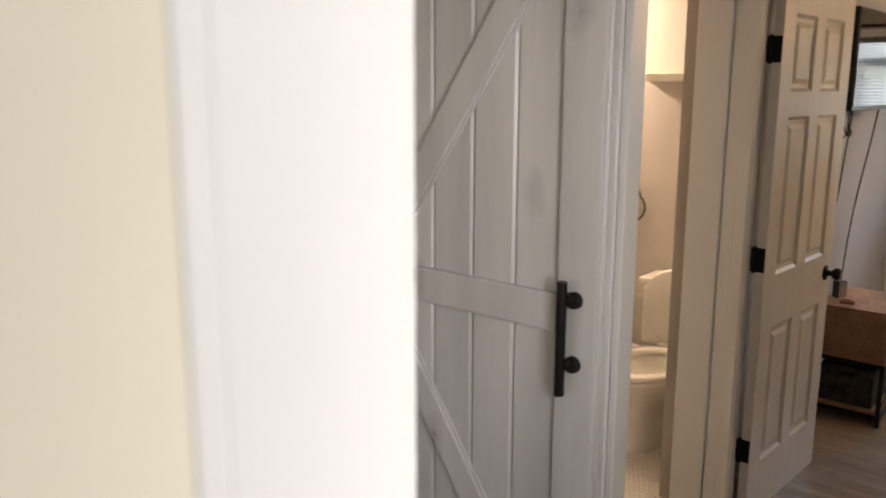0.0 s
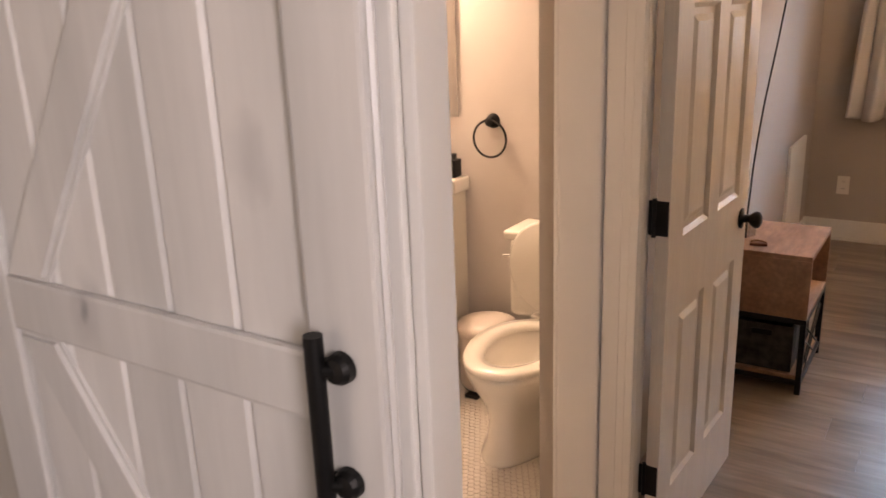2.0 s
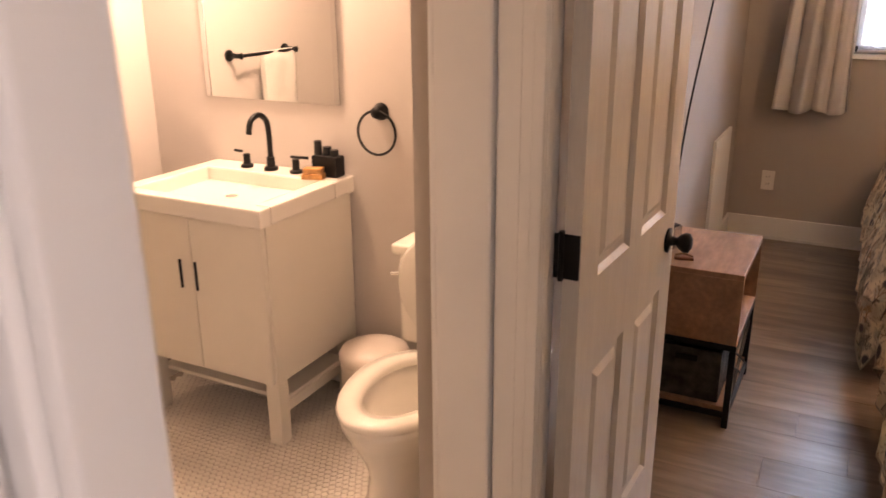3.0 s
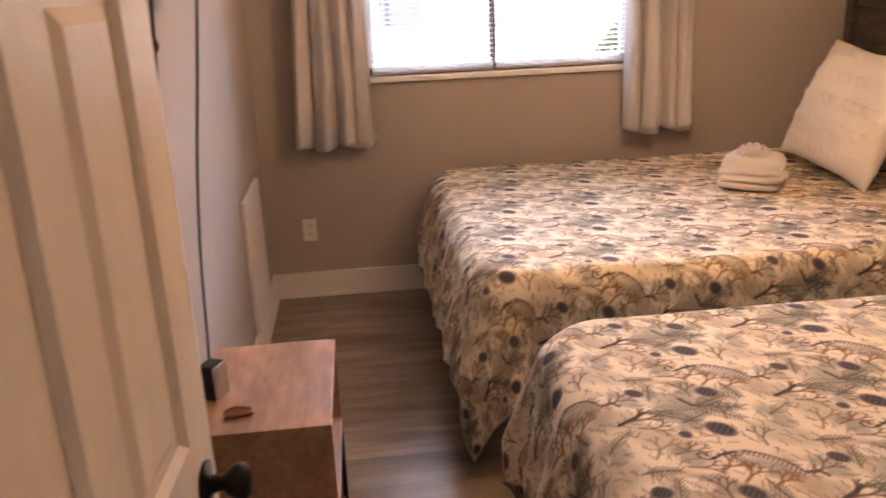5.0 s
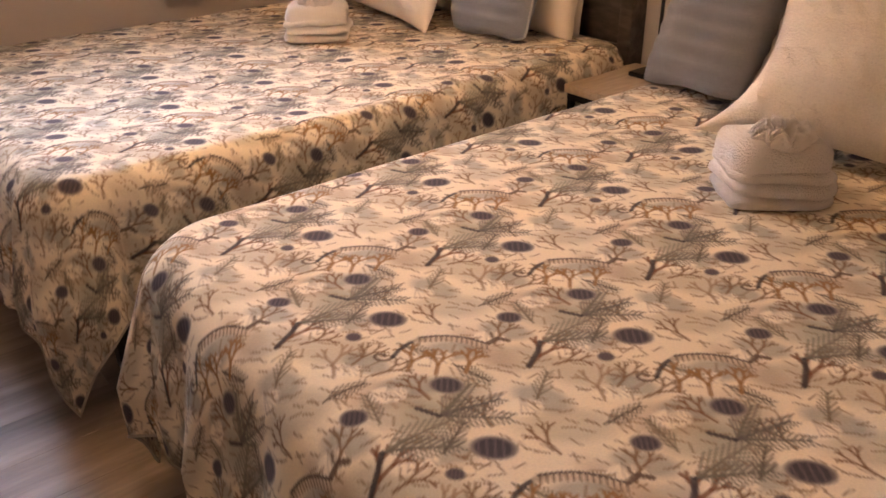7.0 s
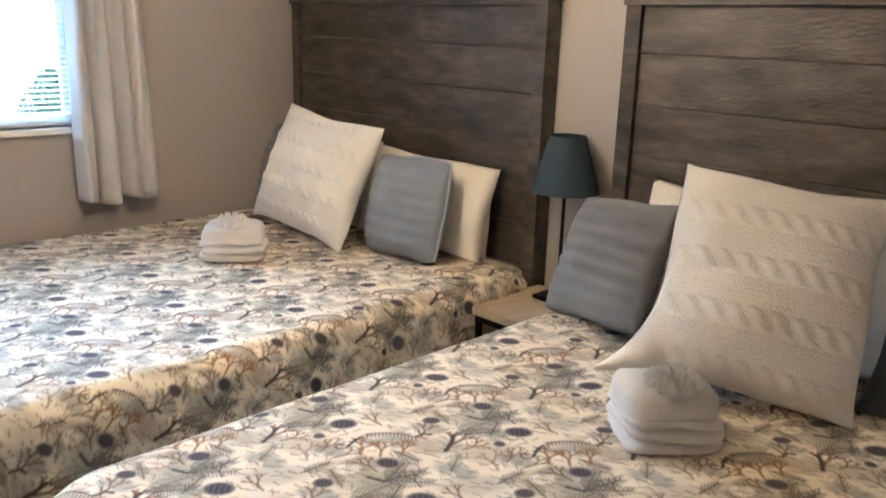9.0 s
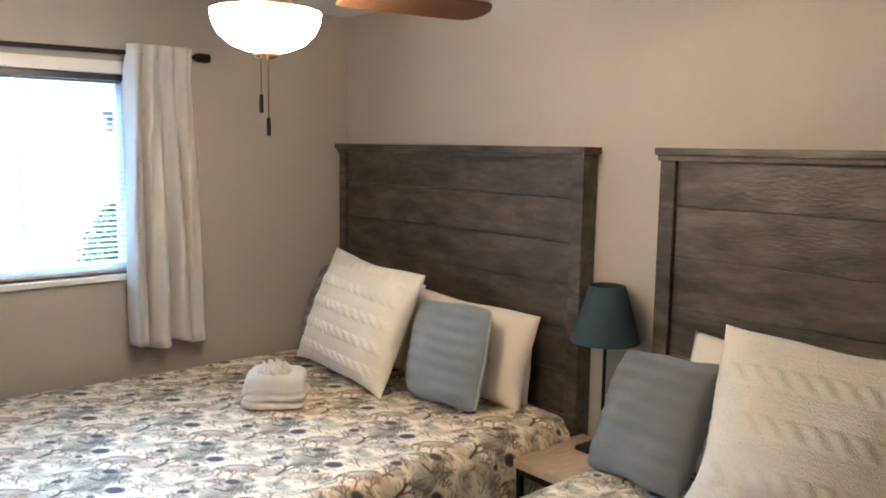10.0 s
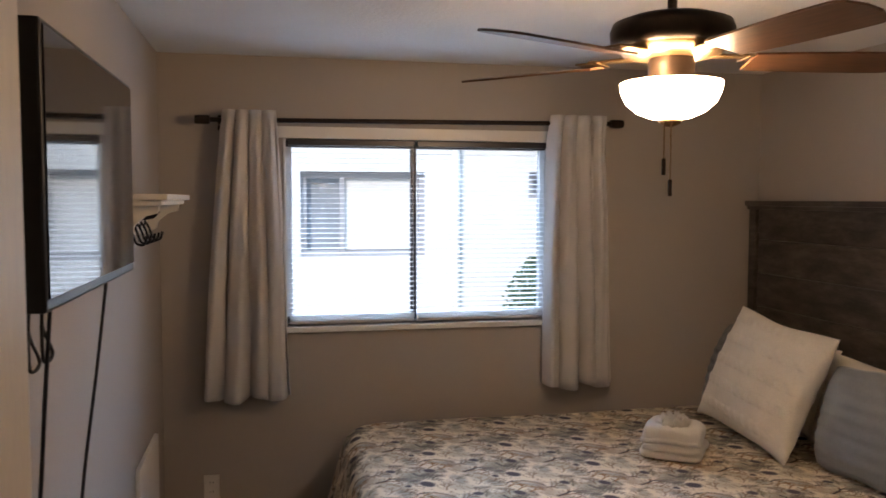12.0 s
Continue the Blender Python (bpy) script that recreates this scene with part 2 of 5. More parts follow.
SCREEN = mat("dark_glossy_screen", (0.006, 0.006, 0.008), 0.06, vary=0.05, coat=0.5)
PLASTIC = mat("white_plastic", (0.80, 0.78, 0.74), 0.35, vary=0.01)
SILVER = mat("silver_plastic", (0.6, 0.6, 0.6), 0.25, 0.8, vary=0.02)
WALNUT = mat("brown_fan_blade_wood", (0.13, 0.058, 0.026), 0.4, vary=0.15, scale=2, grain=0.3, grain_scale=12, stretch=(1, 8, 8))
BRASS = mat("antique_brass", (0.21, 0.135, 0.065), 0.32, 0.9, vary=0.1)
BOWL = mat("frosted_glass_bowl", (0.95, 0.85, 0.68), 0.4, vary=0.01, emit=(1.0, 0.74, 0.45, 36.0))
CLOTHBIN = mat("dark_mottled_fabric", (0.085, 0.078, 0.070), 0.9, vary=0.3, scale=22, dark=(0.022, 0.020, 0.019), bump=0.3, bump_scale=200)
MATTRESS = mat("white_mattress_ticking", (0.7, 0.68, 0.64), 0.9, vary=0.02)
DARKBASE = mat("dark_brown_bed_base", (0.030, 0.020, 0.015), 0.7, vary=0.15, scale=8)
SOAP = mat("amber_wrapped_soap", (0.62, 0.30, 0.10), 0.4, vary=0.2, scale=40)
STUCCO = mat("white_stucco", (0.68, 0.71, 0.68), 0.9, vary=0.04, scale=3, bump=0.5, bump_scale=60)
CONCRETE = mat("pale_concrete", (0.42, 0.40, 0.37), 0.9, vary=0.08, scale=2)
DARKGLASS = mat("dim_window_glass", (0.27, 0.31, 0.34), 0.08, vary=0.05)
ALU = mat("dark_aluminium", (0.05, 0.05, 0.055), 0.35, 0.8, vary=0.05)
SLAT = mat("white_vinyl_slat", (0.70, 0.70, 0.69), 0.5, vary=0.01)
LEAF = mat("green_shrub_leaf", (0.10, 0.17, 0.10), 0.6, vary=0.25, scale=30)
ROOF = mat("grey_roof_shingle", (0.16, 0.15, 0.14), 0.9, vary=0.1, scale=10)
FRAMEGREY = mat("pale_grey_frame", (0.36, 0.37, 0.38), 0.5)
GLASS = bpy.data.materials.new("clear_glass")
GLASS.use_nodes = True
gb = GLASS.node_tree.nodes["Principled BSDF"]
gb.inputs["Transmission Weight"].default_value, gb.inputs["Roughness"].default_value, gb.inputs["IOR"].default_value = 1.0, 0.0, 1.01
MIRROR = bpy.data.materials.new("silvered_mirror")
MIRROR.use_nodes = True
mb = MIRROR.node_tree.nodes["Principled BSDF"]
mb.inputs["Metallic"].default_value, mb.inputs["Roughness"].default_value, mb.inputs["Base Color"].default_value = 1.0, 0.02, (0.86, 0.87, 0.86, 1)

# curtain cloth lets some daylight through
ln = LINEN.node_tree
lt, lm = ln.nodes.new("ShaderNodeBsdfTranslucent"), ln.nodes.new("ShaderNodeMixShader")
lt.inputs["Color"].default_value = (0.62, 0.60, 0.58, 1)
lm.inputs["Fac"].default_value = 0.14
ln.links.new(ln.nodes["Principled BSDF"].outputs[0], lm.inputs[1])
ln.links.new(lt.outputs[0], lm.inputs[2])
ln.links.new(lm.outputs[0], ln.nodes["Material Output"].inputs["Surface"])

# printed cotton: the colour lies in the cloth's own colour layer, with a fine weave on top
PRINT = bpy.data.materials.new("printed_cotton")
PRINT.use_nodes = True
pn = PRINT.node_tree
pb = pn.nodes["Principled BSDF"]
pb.inputs["Roughness"].default_value = 0.88
pb.inputs["Specular IOR Level"].default_value = 0.30
pb.inputs["Sheen Weight"].default_value = 0.05
pb.inputs["Sheen Roughness"].default_value = 0.4
ca = pn.nodes.new("ShaderNodeVertexColor")
ca.layer_name = "print"
tc = pn.nodes.new("ShaderNodeTexCoord")
wv = pn.nodes.new("ShaderNodeTexNoise")
wv.inputs["Scale"].default_value, wv.inputs["Detail"].default_value = 300, 2
ms = pn.nodes.new("ShaderNodeMapRange")
ms.inputs["To Min"].default_value, ms.inputs["To Max"].default_value = 0.86, 1.12
mm = pn.nodes.new("ShaderNodeMix")
mm.data_type, mm.blend_type = 'RGBA', 'MULTIPLY'
mm.inputs["Factor"].default_value = 1
bu = pn.nodes.new("ShaderNodeBump")
bu.inputs["Strength"].default_value, bu.inputs["Distance"].default_value = 0.25, 0.004
quilt = pn.nodes.new("ShaderNodeTexNoise")
quilt.inputs["Scale"].default_value = 45
pn.links.new(tc.outputs["Object"], wv.inputs["Vector"])
pn.links.new(tc.outputs["Object"], quilt.inputs["Vector"])
pn.links.new(wv.outputs["Fac"], ms.inputs["Value"])
pn.links.new(ca.outputs["Color"], mm.inputs["A"])
pn.links.new(ms.outputs["Result"], mm.inputs["B"])
pn.links.new(mm.outputs["Result"], pb.inputs["Base Color"])
pn.links.new(quilt.outputs["Fac"], bu.inputs["Height"])
pn.links.new(bu.outputs["Normal"], pb.inputs["Normal"])

PRINT_HEM = mat("sand_cotton_hem", (0.46, 0.40, 0.32), 0.85, vary=0.12, scale=20, grain=0.1, grain_scale=300)

# ---------- the plan ----------
XL, XR = -0.045, 3.03          # bedroom, wall with the television and wall with the headboards
Y0, YW = 0.02, 3.72            # bedroom, door wall and window wall
H = 2.40                       # ceiling
WX0, WX1, WZ0, WZ1 = 0.53, 1.85, 1.12, 2.02   # bedroom window opening
BARN_Y = -1.108                 # hall wall behind the sliding door


def wall(name, boxes, material, label):
    bm = bmesh.new()
    for lo, hi in boxes:
        box(lo, hi, bm=bm)
    ob = part(name, bm, material)
    return tagged(ob, label, "wall", kind="structure")


wall("wall_window", [((XL - 0.12, YW, 0), (WX0, YW + 0.16, H)), ((WX1, YW, 0), (XR + 0.12, YW + 0.16, H)),
                     ((WX0, YW, 0), (WX1, YW + 0.16, WZ0)), ((WX0, YW, WZ1), (WX1, YW + 0.16, H))], PAINT_GREIGE, "greige painted wall with a wide window opening")
wall("wall_television", [((XL - 0.12, 0.03, 0), (XL, YW, H))], PAINT_GREIGE, "greige painted wall that carries the television")
wall("wall_headboard", [((XR, -0.10, 0), (XR + 0.12, YW, H))], PAINT_GREIGE, "plain greige painted wall behind the headboards")
DX0, DX1, DZ = 0.155, 0.895, 2.045     # bedroom door opening
wall("wall_bedroom_door", [((0.052, -0.10, DZ + 0.02), (DX1 + 0.02, Y0, H)), ((DX1 + 0.02, -0.10, 0), (XR, Y0, H)), ((-0.066, -0.10, 0), (0.052, 0.03, H)), ((-0.155, -0.03, 0), (-0.066, 0.03, H))], PAINT_GREIGE, "greige painted wall with the bedroom doorway")
wall("wall_barn", [((-3.2, BARN_Y, 0), (0.19, -1.045, H))], PAINT_HALL, "warm grey painted hall wall behind the sliding door")
wall("wall_hall_side", [((1.42, -1.9, 0), (1.54, -0.10, H)), ((1.42, -2.76, 0), (1.54, -1.9, 0.95)), ((1.42, -2.76, 2.05), (1.54, -1.9, H))], PAINT_HALL, "warm grey painted side wall of the hall")
wall("wall_bath_back", [((-2.05, 1.0, 0), (XL - 0.12, 1.1, H))], PAINT_BATH, "pale warm painted bathroom wall")
wall("wall_bath_side", [((-2.05, -1.045, 0), (-1.95, 1.0, H))], PAINT_BATH, "pale warm painted bathroom side wall")
wall("wall_bath_header", [((-0.085, -1.045, 2.06), (0.05, -0.125, H))], PAINT_BATH, "painted wall above the bathroom opening")
wall("wall_living_left", [((-3.3, -5.0, 0), (-3.2, BARN_Y + 0.07, H))], PAINT_HALL, "warm grey painted far wall of the living room")
# out of view; the opening is made up to go with the fill lamp
wall("wall_living_back", [((-3.2, -5.1, 0), (-3.05, -5.0, H)), ((-1.35, -5.1, 0), (2.4, -5.0, H)), ((-3.05, -5.1, 0), (-1.35, -5.0, 0.85)), ((-3.05, -5.1, 2.15), (-1.35, -5.0, H))], PAINT_HALL, "warm grey painted back wall out of view, with an opening added for the fill lamp")
wall("wall_living_right", [((2.4, -5.1, 0), (2.5, -2.76, H)), ((1.54, -2.86, 0), (2.4, -2.76, H))], PAINT_HALL, "warm grey painted wall of the living room")
wall("wall_doorway_stub", [((0.10, -3.4, 0), (1.0118, -2.8165, H)), ((0.10, -2.8165, 0), (0.93, -2.80, H))], mat("cream_wall_paint", (0.82, 0.76, 0.62), 0.7, vary=0.02, scale=2), "cream painted wall beside the hall doorway")

ceil = part("ceiling", box((-3.3, -5.1, H), (XR + 0.12, YW + 0.16, H + 0.12)), PAINT_CEIL)
tagged(ceil, "white lightly textured ceiling", "ceiling", kind="structure")


def trim(name, boxes, label="white painted trim", category="trim", bevel=0.004, material=None):
    bm = bmesh.new()
    for lo, hi in boxes:
        box(lo, hi, bevel, bm)
    return tagged(part(name, bm, material or TRIM), label, category, kind="structure")


BB = 0.135
trim("baseboard", [((XL, YW - 0.016, 0), (XR, YW, BB)), ((XL, YW - 0.026, 0), (XR, YW - 0.016, 0.02))], "tall white baseboard under the window", "baseboard")
trim("baseboard", [((XL, 0.82, 0), (XL + 0.016, YW - 0.03, BB)), ((XL + 0.016, 0.82, 0), (XL + 0.026, YW - 0.03, 0.02))], "white baseboard under the television", "baseboard")
trim("baseboard", [((XR - 0.016, Y0, 0), (XR, YW - 0.03, BB))], "white baseboard behind the beds", "baseboard")
trim("baseboard", [((-3.2, BARN_Y - 0.016, 0), (-0.86, BARN_Y, 0.10))], "white baseboard of the hall wall", "baseboard")
trim("baseboard", [((-1.95, 0.985, 0), (XL - 0.12, 1.0, 0.09))], "white baseboard of the bathroom", "baseboard")


def casing(name, x0, x1, y, z1, label):
    """A stepped moulding that faces -y."""
    w = x1 - x0
    return trim(name, [((x0, y - 0.012, 0), (x1, y, z1)), ((x0 + w * 0.04, y - 0.016, 0), (x0 + w * 0.52, y - 0.010, z1)),
                       ((x0 + w * 0.52, y - 0.0185, 0), (x0 + w * 0.76, y - 0.010, z1)), ((x0 + w * 0.76, y - 0.022, 0), (x0 + w * 0.99, y - 0.010, z1))], label, "trim", 0.003)


casing("trim", 0.058, 0.150, -0.10, 2.11, "white stepped casing of the bedroom doorway")
casing("trim", DX1 + 0.006, DX1 + 0.10, -0.10, 2.11, "white stepped casing of the bedroom doorway")
trim("trim", [((0.15, -0.112, 2.05), (DX1 + 0.006, -0.10, 2.11))], "white head casing of the bedroom doorway")
trim("trim", [((0.052, -0.10, 0), (0.132, Y0 - 0.008, DZ + 0.02)), ((DX1, -0.10, 0), (DX1 + 0.02, Y0 + 0.01, DZ + 0.02)), ((0.132, -0.10, DZ), (DX1, Y0 + 0.01, DZ + 0.02)),
              ((0.132, -0.078, 0), (0.143, -0.045, DZ))], "white jamb lining of the bedroom doorway")
trim("trim", [((-0.058, -0.125, 0), (0.056, -0.1005, 2.08)), ((-0.074, -0.117, 0), (-0.058, -0.06, 2.08))], "white jamb of the bathroom opening", bevel=0.006)
trim("trim", [((0.19, BARN_Y - 0.004, 0), (0.212, -1.035, H)), ((0.045, BARN_Y - 0.016, 0), (0.19, BARN_Y, 2.35))], "white casing at the end of the hall wall", bevel=0.005)
trim("trim", [((0.93, -2.806, 0), (1.012, -2.7335, H)), ((0.93, -2.8165, 0), (1.0126, -2.806, H))], "white jamb of the hall doorway", bevel=0.0015)


def light_plate(name, place, rz, label, w=0.072, h=0.118, holes=True):
    t = thing(name, place, label, "outlet", rz=rz)
    part("cover_plate", box((-w / 2, -0.006, -h / 2), (w / 2, 0, h / 2), 0.003), PLASTIC, t)
    if holes:
        for z in (-0.022, 0.022):
            s = part("socket_face", box((-0.017, -0.009, z - 0.014), (0.017, -0.005, z + 0.014), 0.004), PLASTIC, t)
            for x in (-0.007, 0.007):
                part("slot", box((x - 0.0012, -0.0095, z - 0.004), (x + 0.0012, -0.0085, z + 0.006)), BLACK, s)
    return t


light_plate("wall_outlet", (0.168, YW, 0.362), 0, "white double socket on the wall under the window")
light_plate("wall_outlet", (-2.0, BARN_Y, 0.27), 0, "white socket plate low on the grey hall wall")
th = thing("thermostat", (-1.70, BARN_Y, 1.39), "small grey wall thermostat with a pale screen", "thermostat")
part("case", box((-0.045, -0.026, -0.05), (0.045, 0, 0.05), 0.01), mat("grey_plastic", (0.30, 0.32, 0.34), 0.4), th)
part("screen", box((-0.032, -0.029, -0.03), (0.032, -0.025, 0.038), 0.004), mat("pale_screen", (0.42, 0.50, 0.55), 0.2), th)
pan = tagged(part("access_panel", box((XL, 2.93, 0.14), (XL + 0.018, 3.42, 0.72), 0.004), PAINT_CEIL), "pale painted access panel low on the wall", "panel")

# picture on the hall wall
pic = thing("framed_picture", (-2.49, BARN_Y, 0.835), "framed picture in pale green and sand on the hall wall", "picture")
for name, lo, hi in (("frame_bar", (-0.25, -0.022, 0), (0.25, 0, 0.024)), ("frame_bar", (-0.25, -0.022, 0.576), (0.25, 0, 0.60)), ("frame_bar", (-0.25, -0.022, 0.024), (-0.226, 0, 0.576)), ("frame_bar", (0.226, -0.022, 0.024), (0.25, 0, 0.576))):
    part(name, box(lo, hi, 0.003), DARKBASE, pic)
part("mount_board", box((-0.226, -0.010, 0.024), (0.226, -0.002, 0.576)), PAINT_CEIL, pic, "pale mount board")
part("print", box((-0.165, -0.013, 0.09), (0.165, -0.0105, 0.51)), mat("pale_green_print", (0.42, 0.47, 0.36), 0.6, vary=0.3, scale=5, dark=(0.16, 0.20, 0.13)), pic, "mottled green and sand print")

# ---------- bedroom window ----------
win = thing("window_1", (WX0, YW, WZ0), "dark aluminium sliding window with two panes", "window", kind="structure")
W, HH = WX1 - WX0, WZ1 - WZ0
bm = bmesh.new()
for lo, hi in (((0, 0.09, 0), (W, 0.13, 0.035)), ((0, 0.09, HH - 0.035), (W, 0.13, HH))):
    box(lo, hi, 0.003, bm)
part("window_frame", bm, ALU, win)
for a, b in ((0, 0.03), (W - 0.03, W)):
    part("side_frame", box((a, 0.09, 0.035), (b, 0.13, HH - 0.035), 0.003), SLAT, win, "pale side frame")
part("mullion", box((W * 0.466, 0.085, 0.035), (W * 0.466 + 0.028, 0.125, HH - 0.035), 0.003), ALU, win)
for a, b in ((0.03, W * 0.466), (W * 0.466 + 0.028, W - 0.03)):
    g = part("pane", box((a, 0.105, 0.035), (b, 0.109, HH - 0.035)), GLASS, win)
    g.visible_shadow = False
part("window_sill", box((-0.03, -0.03, -0.028), (W + 0.03, 0.085, 0), 0.005), TRIM, win)
bm = bmesh.new()
for lo, hi in (((-0.012, -0.01, 0), (0, 0.085, HH)), ((W, -0.01, 0), (W + 0.012, 0.085, HH)), ((-0.06, -0.012, HH), (W + 0.06, 0.0, HH + 0.055))):
    box(lo, hi, 0.003, bm)
part("lining", bm, TRIM, win)
for a, b, n in ((0.012, W * 0.466 + 0.008, 0), (W * 0.466 + 0.022, W - 0.012, 1)):
    bl = thing("window_blind", (WX0, YW, WZ0), "white horizontal slat blind, slats turned open", "blind", "window blinds")
    part("headrail", box((a, 0.022, HH - 0.03), (b, 0.062, HH - 0.002), 0.003), ALU, bl, "dark headrail")
    k = 34
    tilt = 2.0 if n == 0 else 7.0
    me = None
    for i in range(k):
        z = 0.058 + (HH - 0.10) * i / (k - 1)
        if me is None:
            bs = box((a, -0.0125, -0.0006), (b, 0.0125, 0.0006))
            s = part("slat", bs, SLAT, bl)
            me = s.data
        else:
            s = new("slat", me)
            s.parent = bl
        s.matrix_local = pose(0, 0.042, z, tilt, 0, 0)
    for i in range(5):
        part("stacked_slat", box((a, 0.030, 0.024 + i * 0.0055), (b, 0.055, 0.026 + i * 0.0055)), SLAT, bl)
    part("bottom_rail", box((a, 0.030, 0.004), (b, 0.055, 0.020), 0.003), SLAT, bl)
    for q in ((a + 0.006, b - 0.006)):
        part("ladder_cord", cyl((q, 0.029, 0.02), (q, 0.029, HH - 0.03), 0.0014, n=6), SLAT, bl)

rod = thing("curtain_rod", (1.16, 3.62, 2.10), "dark bronze curtain rod with capped ends", "curtain rod")
part("pole", cyl((-0.97, 0, -0.010), (0.98, 0, 0.010), 0.011), BRONZE, rod)
for s in (-1, 1):
    part("finial", lathe([(0, -0.035), (0.019, -0.033), (0.021, -0.02), (0.021, 0.02), (0.019, 0.033), (0, 0.035)], 20), BRONZE, rod).matrix_local = pose(s * 1.0, 0, s * 0.010, 0, 90, 0)
    b = part("bracket", box((s * 0.925 - 0.008, -0.004, -0.03), (s * 0.925 + 0.008, 0.10, -0.012), 0.003), BRONZE, rod)
    part("bracket_plate", box((s * 0.925 - 0.014, 0.094, -0.05), (s * 0.925 + 0.014, 0.10, 0.02), 0.003), BRONZE, b)


def curtain(x0, x1, xb0, xb1, zt, zb, seed, label):
    """Back-tab panel: folds narrow at the rod and flared at the hem."""
    rnd = random.Random(seed)
    ph = rnd.random() * 6
    t = thing("curtain", ((x0 + x1) / 2, 3.62, zb), label, "curtain", "window curtains")
    n = 96

    def fn(u, v):
        k = v ** 0.8
        a = x0 + (x1 - x0) * u
        b = xb0 + (xb1 - xb0) * u
        x = a + (b - a) * k
        w = 2 * math.pi * 4.2 * u + ph
        top = max(0.0, 1 - v / 0.10)                     # the heading passes in front of the rod
        amp = (0.034 + 0.014 * math.sin(3 * u + ph)) * (1 - 0.55 * top) * (0.75 + 0.45 * v)
        y = amp * math.sin(w + 0.7 * v * math.sin(5 * u + ph)) + 0.009 * math.sin(2.3 * w + 4 * v) * (1 - top)
        y -= 0.030 * top + 0.004
        x += 0.012 * math.cos(w) * (0.4 + 0.6 * v) + 0.010 * v * math.sin(9 * u + 2 * ph) + 0.006 * math.sin(6 * v + 5 * u + ph) * v
        z = zt + (zb - zt) * v + (0.012 * math.sin(w * 0.5) if v > 0.98 else 0)
        return (x - (x0 + x1) / 2, y, z - zb)

    bm = sheet([i / n for i in range(n + 1)], [i / 40 for i in range(41)], fn)
    ob = part("cloth", bm, LINEN, t, smooth=True)
    m = ob.modifiers.new("thick", 'SOLIDIFY')
    m.thickness = 0.004
    for i in range(4):
        x = (x0 + (x1 - x0) * (0.12 + 0.25 * i)) - (x0 + x1) / 2
        part("back_tab", tube([(x, 0.0135 * math.cos(q), 2.10 - zb + 0.0135 * math.sin(q)) for q in [2 * math.pi * j / 16 for j in range(16)]], 0.003, closed=True, n=6), LINEN, t)
    return t


curtain(0.25, 0.490, 0.14, 0.56, 2.135, 0.80, 3, "pale grey linen curtain gathered at the window's edge")
curtain(1.805, 2.10, 1.79, 2.17, 2.145, 0.79, 8, "pale grey linen curtain hanging beside the window")

# ---------- outside ----------
gr = part("ground", box((-30, 3.9, -0.5), (34, 60, -0.35)), CONCRETE)
tagged(gr, "pale concrete yard outside the window", "ground", kind="structure")
house = thing("apartment_building", (1.5, 9.5, -0.35), "white stucco neighbouring building with sliding windows", "building")
bm = bmesh.new()
for lo, hi in (((-8, 0, 0), (-0.72, 0.3, 5.5)), ((-0.72, 0, 0), (0.78, 0.3, 1.39)), ((-0.72, 0, 2.41), (0.78, 0.3, 5.5)), ((0.78, 0, 0), (2.1, 0.3, 5.5)), ((2.1, 0, 0), (2.6, 0.3, 2.08)), ((2.1, 0, 2.42), (2.6, 0.3, 5.5)), ((2.6, 0, 0), (8, 0.3, 5.5))):
    box(lo, hi, bm=bm)
part("facade", bm, STUCCO, house)
part("roof", box((-8.2, -0.5, 5.5), (8.2, 4, 5.7), 0.02), ROOF, house)
for a, b, c, d in ((-0.72, 0.78, 1.39, 2.41), (2.1, 2.6, 2.08, 2.42)):
    w = part("window", box((a, 0.14, c), (b, 0.16, d)), DARKGLASS, house)
    bm = bmesh.new()
    for lo, hi in (((a, 0.06, c), (b, 0.13, c + 0.07)), ((a, 0.06, d - 0.07), (b, 0.13, d)), ((a, 0.06, c + 0.07), (a + 0.07, 0.13, d - 0.07)), ((b - 0.07, 0.06, c + 0.07), (b, 0.13, d - 0.07)), ((a + (b - a) * 0.31, 0.06, c + 0.07), (a + (b - a) * 0.31 + 0.06, 0.13, d - 0.07))):
        box(lo, hi, bm=bm)
    part("frame", bm, FRAMEGREY, w)
part("drawn_blind", box((-0.19, 0.10, 1.47), (0.70, 0.12, 2.33)), STUCCO, house)
part("gutter_pipe", cyl((1.15, -0.06, 0), (1.15, -0.06, 5.4), 0.05), STUCCO, house)
shrub = thing("shrub", (3.72, 8.9, -0.35), "green leafy shrub in front of the neighbouring wall", "shrub")
rnd = random.Random(5)
part("stem", cyl((0, 0, 0), (0, 0, 1.3), 0.05, 0.02), BRONZE, shrub)
bm = bmesh.new()
for i in range(2600):
    a, h, r = rnd.random() * 6.283, rnd.random(), rnd.random() ** 0.5
    rad = 0.55 * r * (0.5 + math.sin(math.pi * min(1, h * 0.9 + 0.1)) * 0.6)
    c = Vector((rad * math.cos(a), rad * math.sin(a), 0.35 + 1.05 * h))
    q = Euler((rnd.random() * 6, rnd.random() * 6, rnd.random() * 6)).to_matrix()
    bm.faces.new([bm.verts.new(c + q @ Vector(p) * 0.05) for p in ((-1, 0, 0), (0, -0.4, 0.1), (1.1, 0, 0), (0, 0.4, 0.1))])
part("foliage", bm, LEAF, shrub)

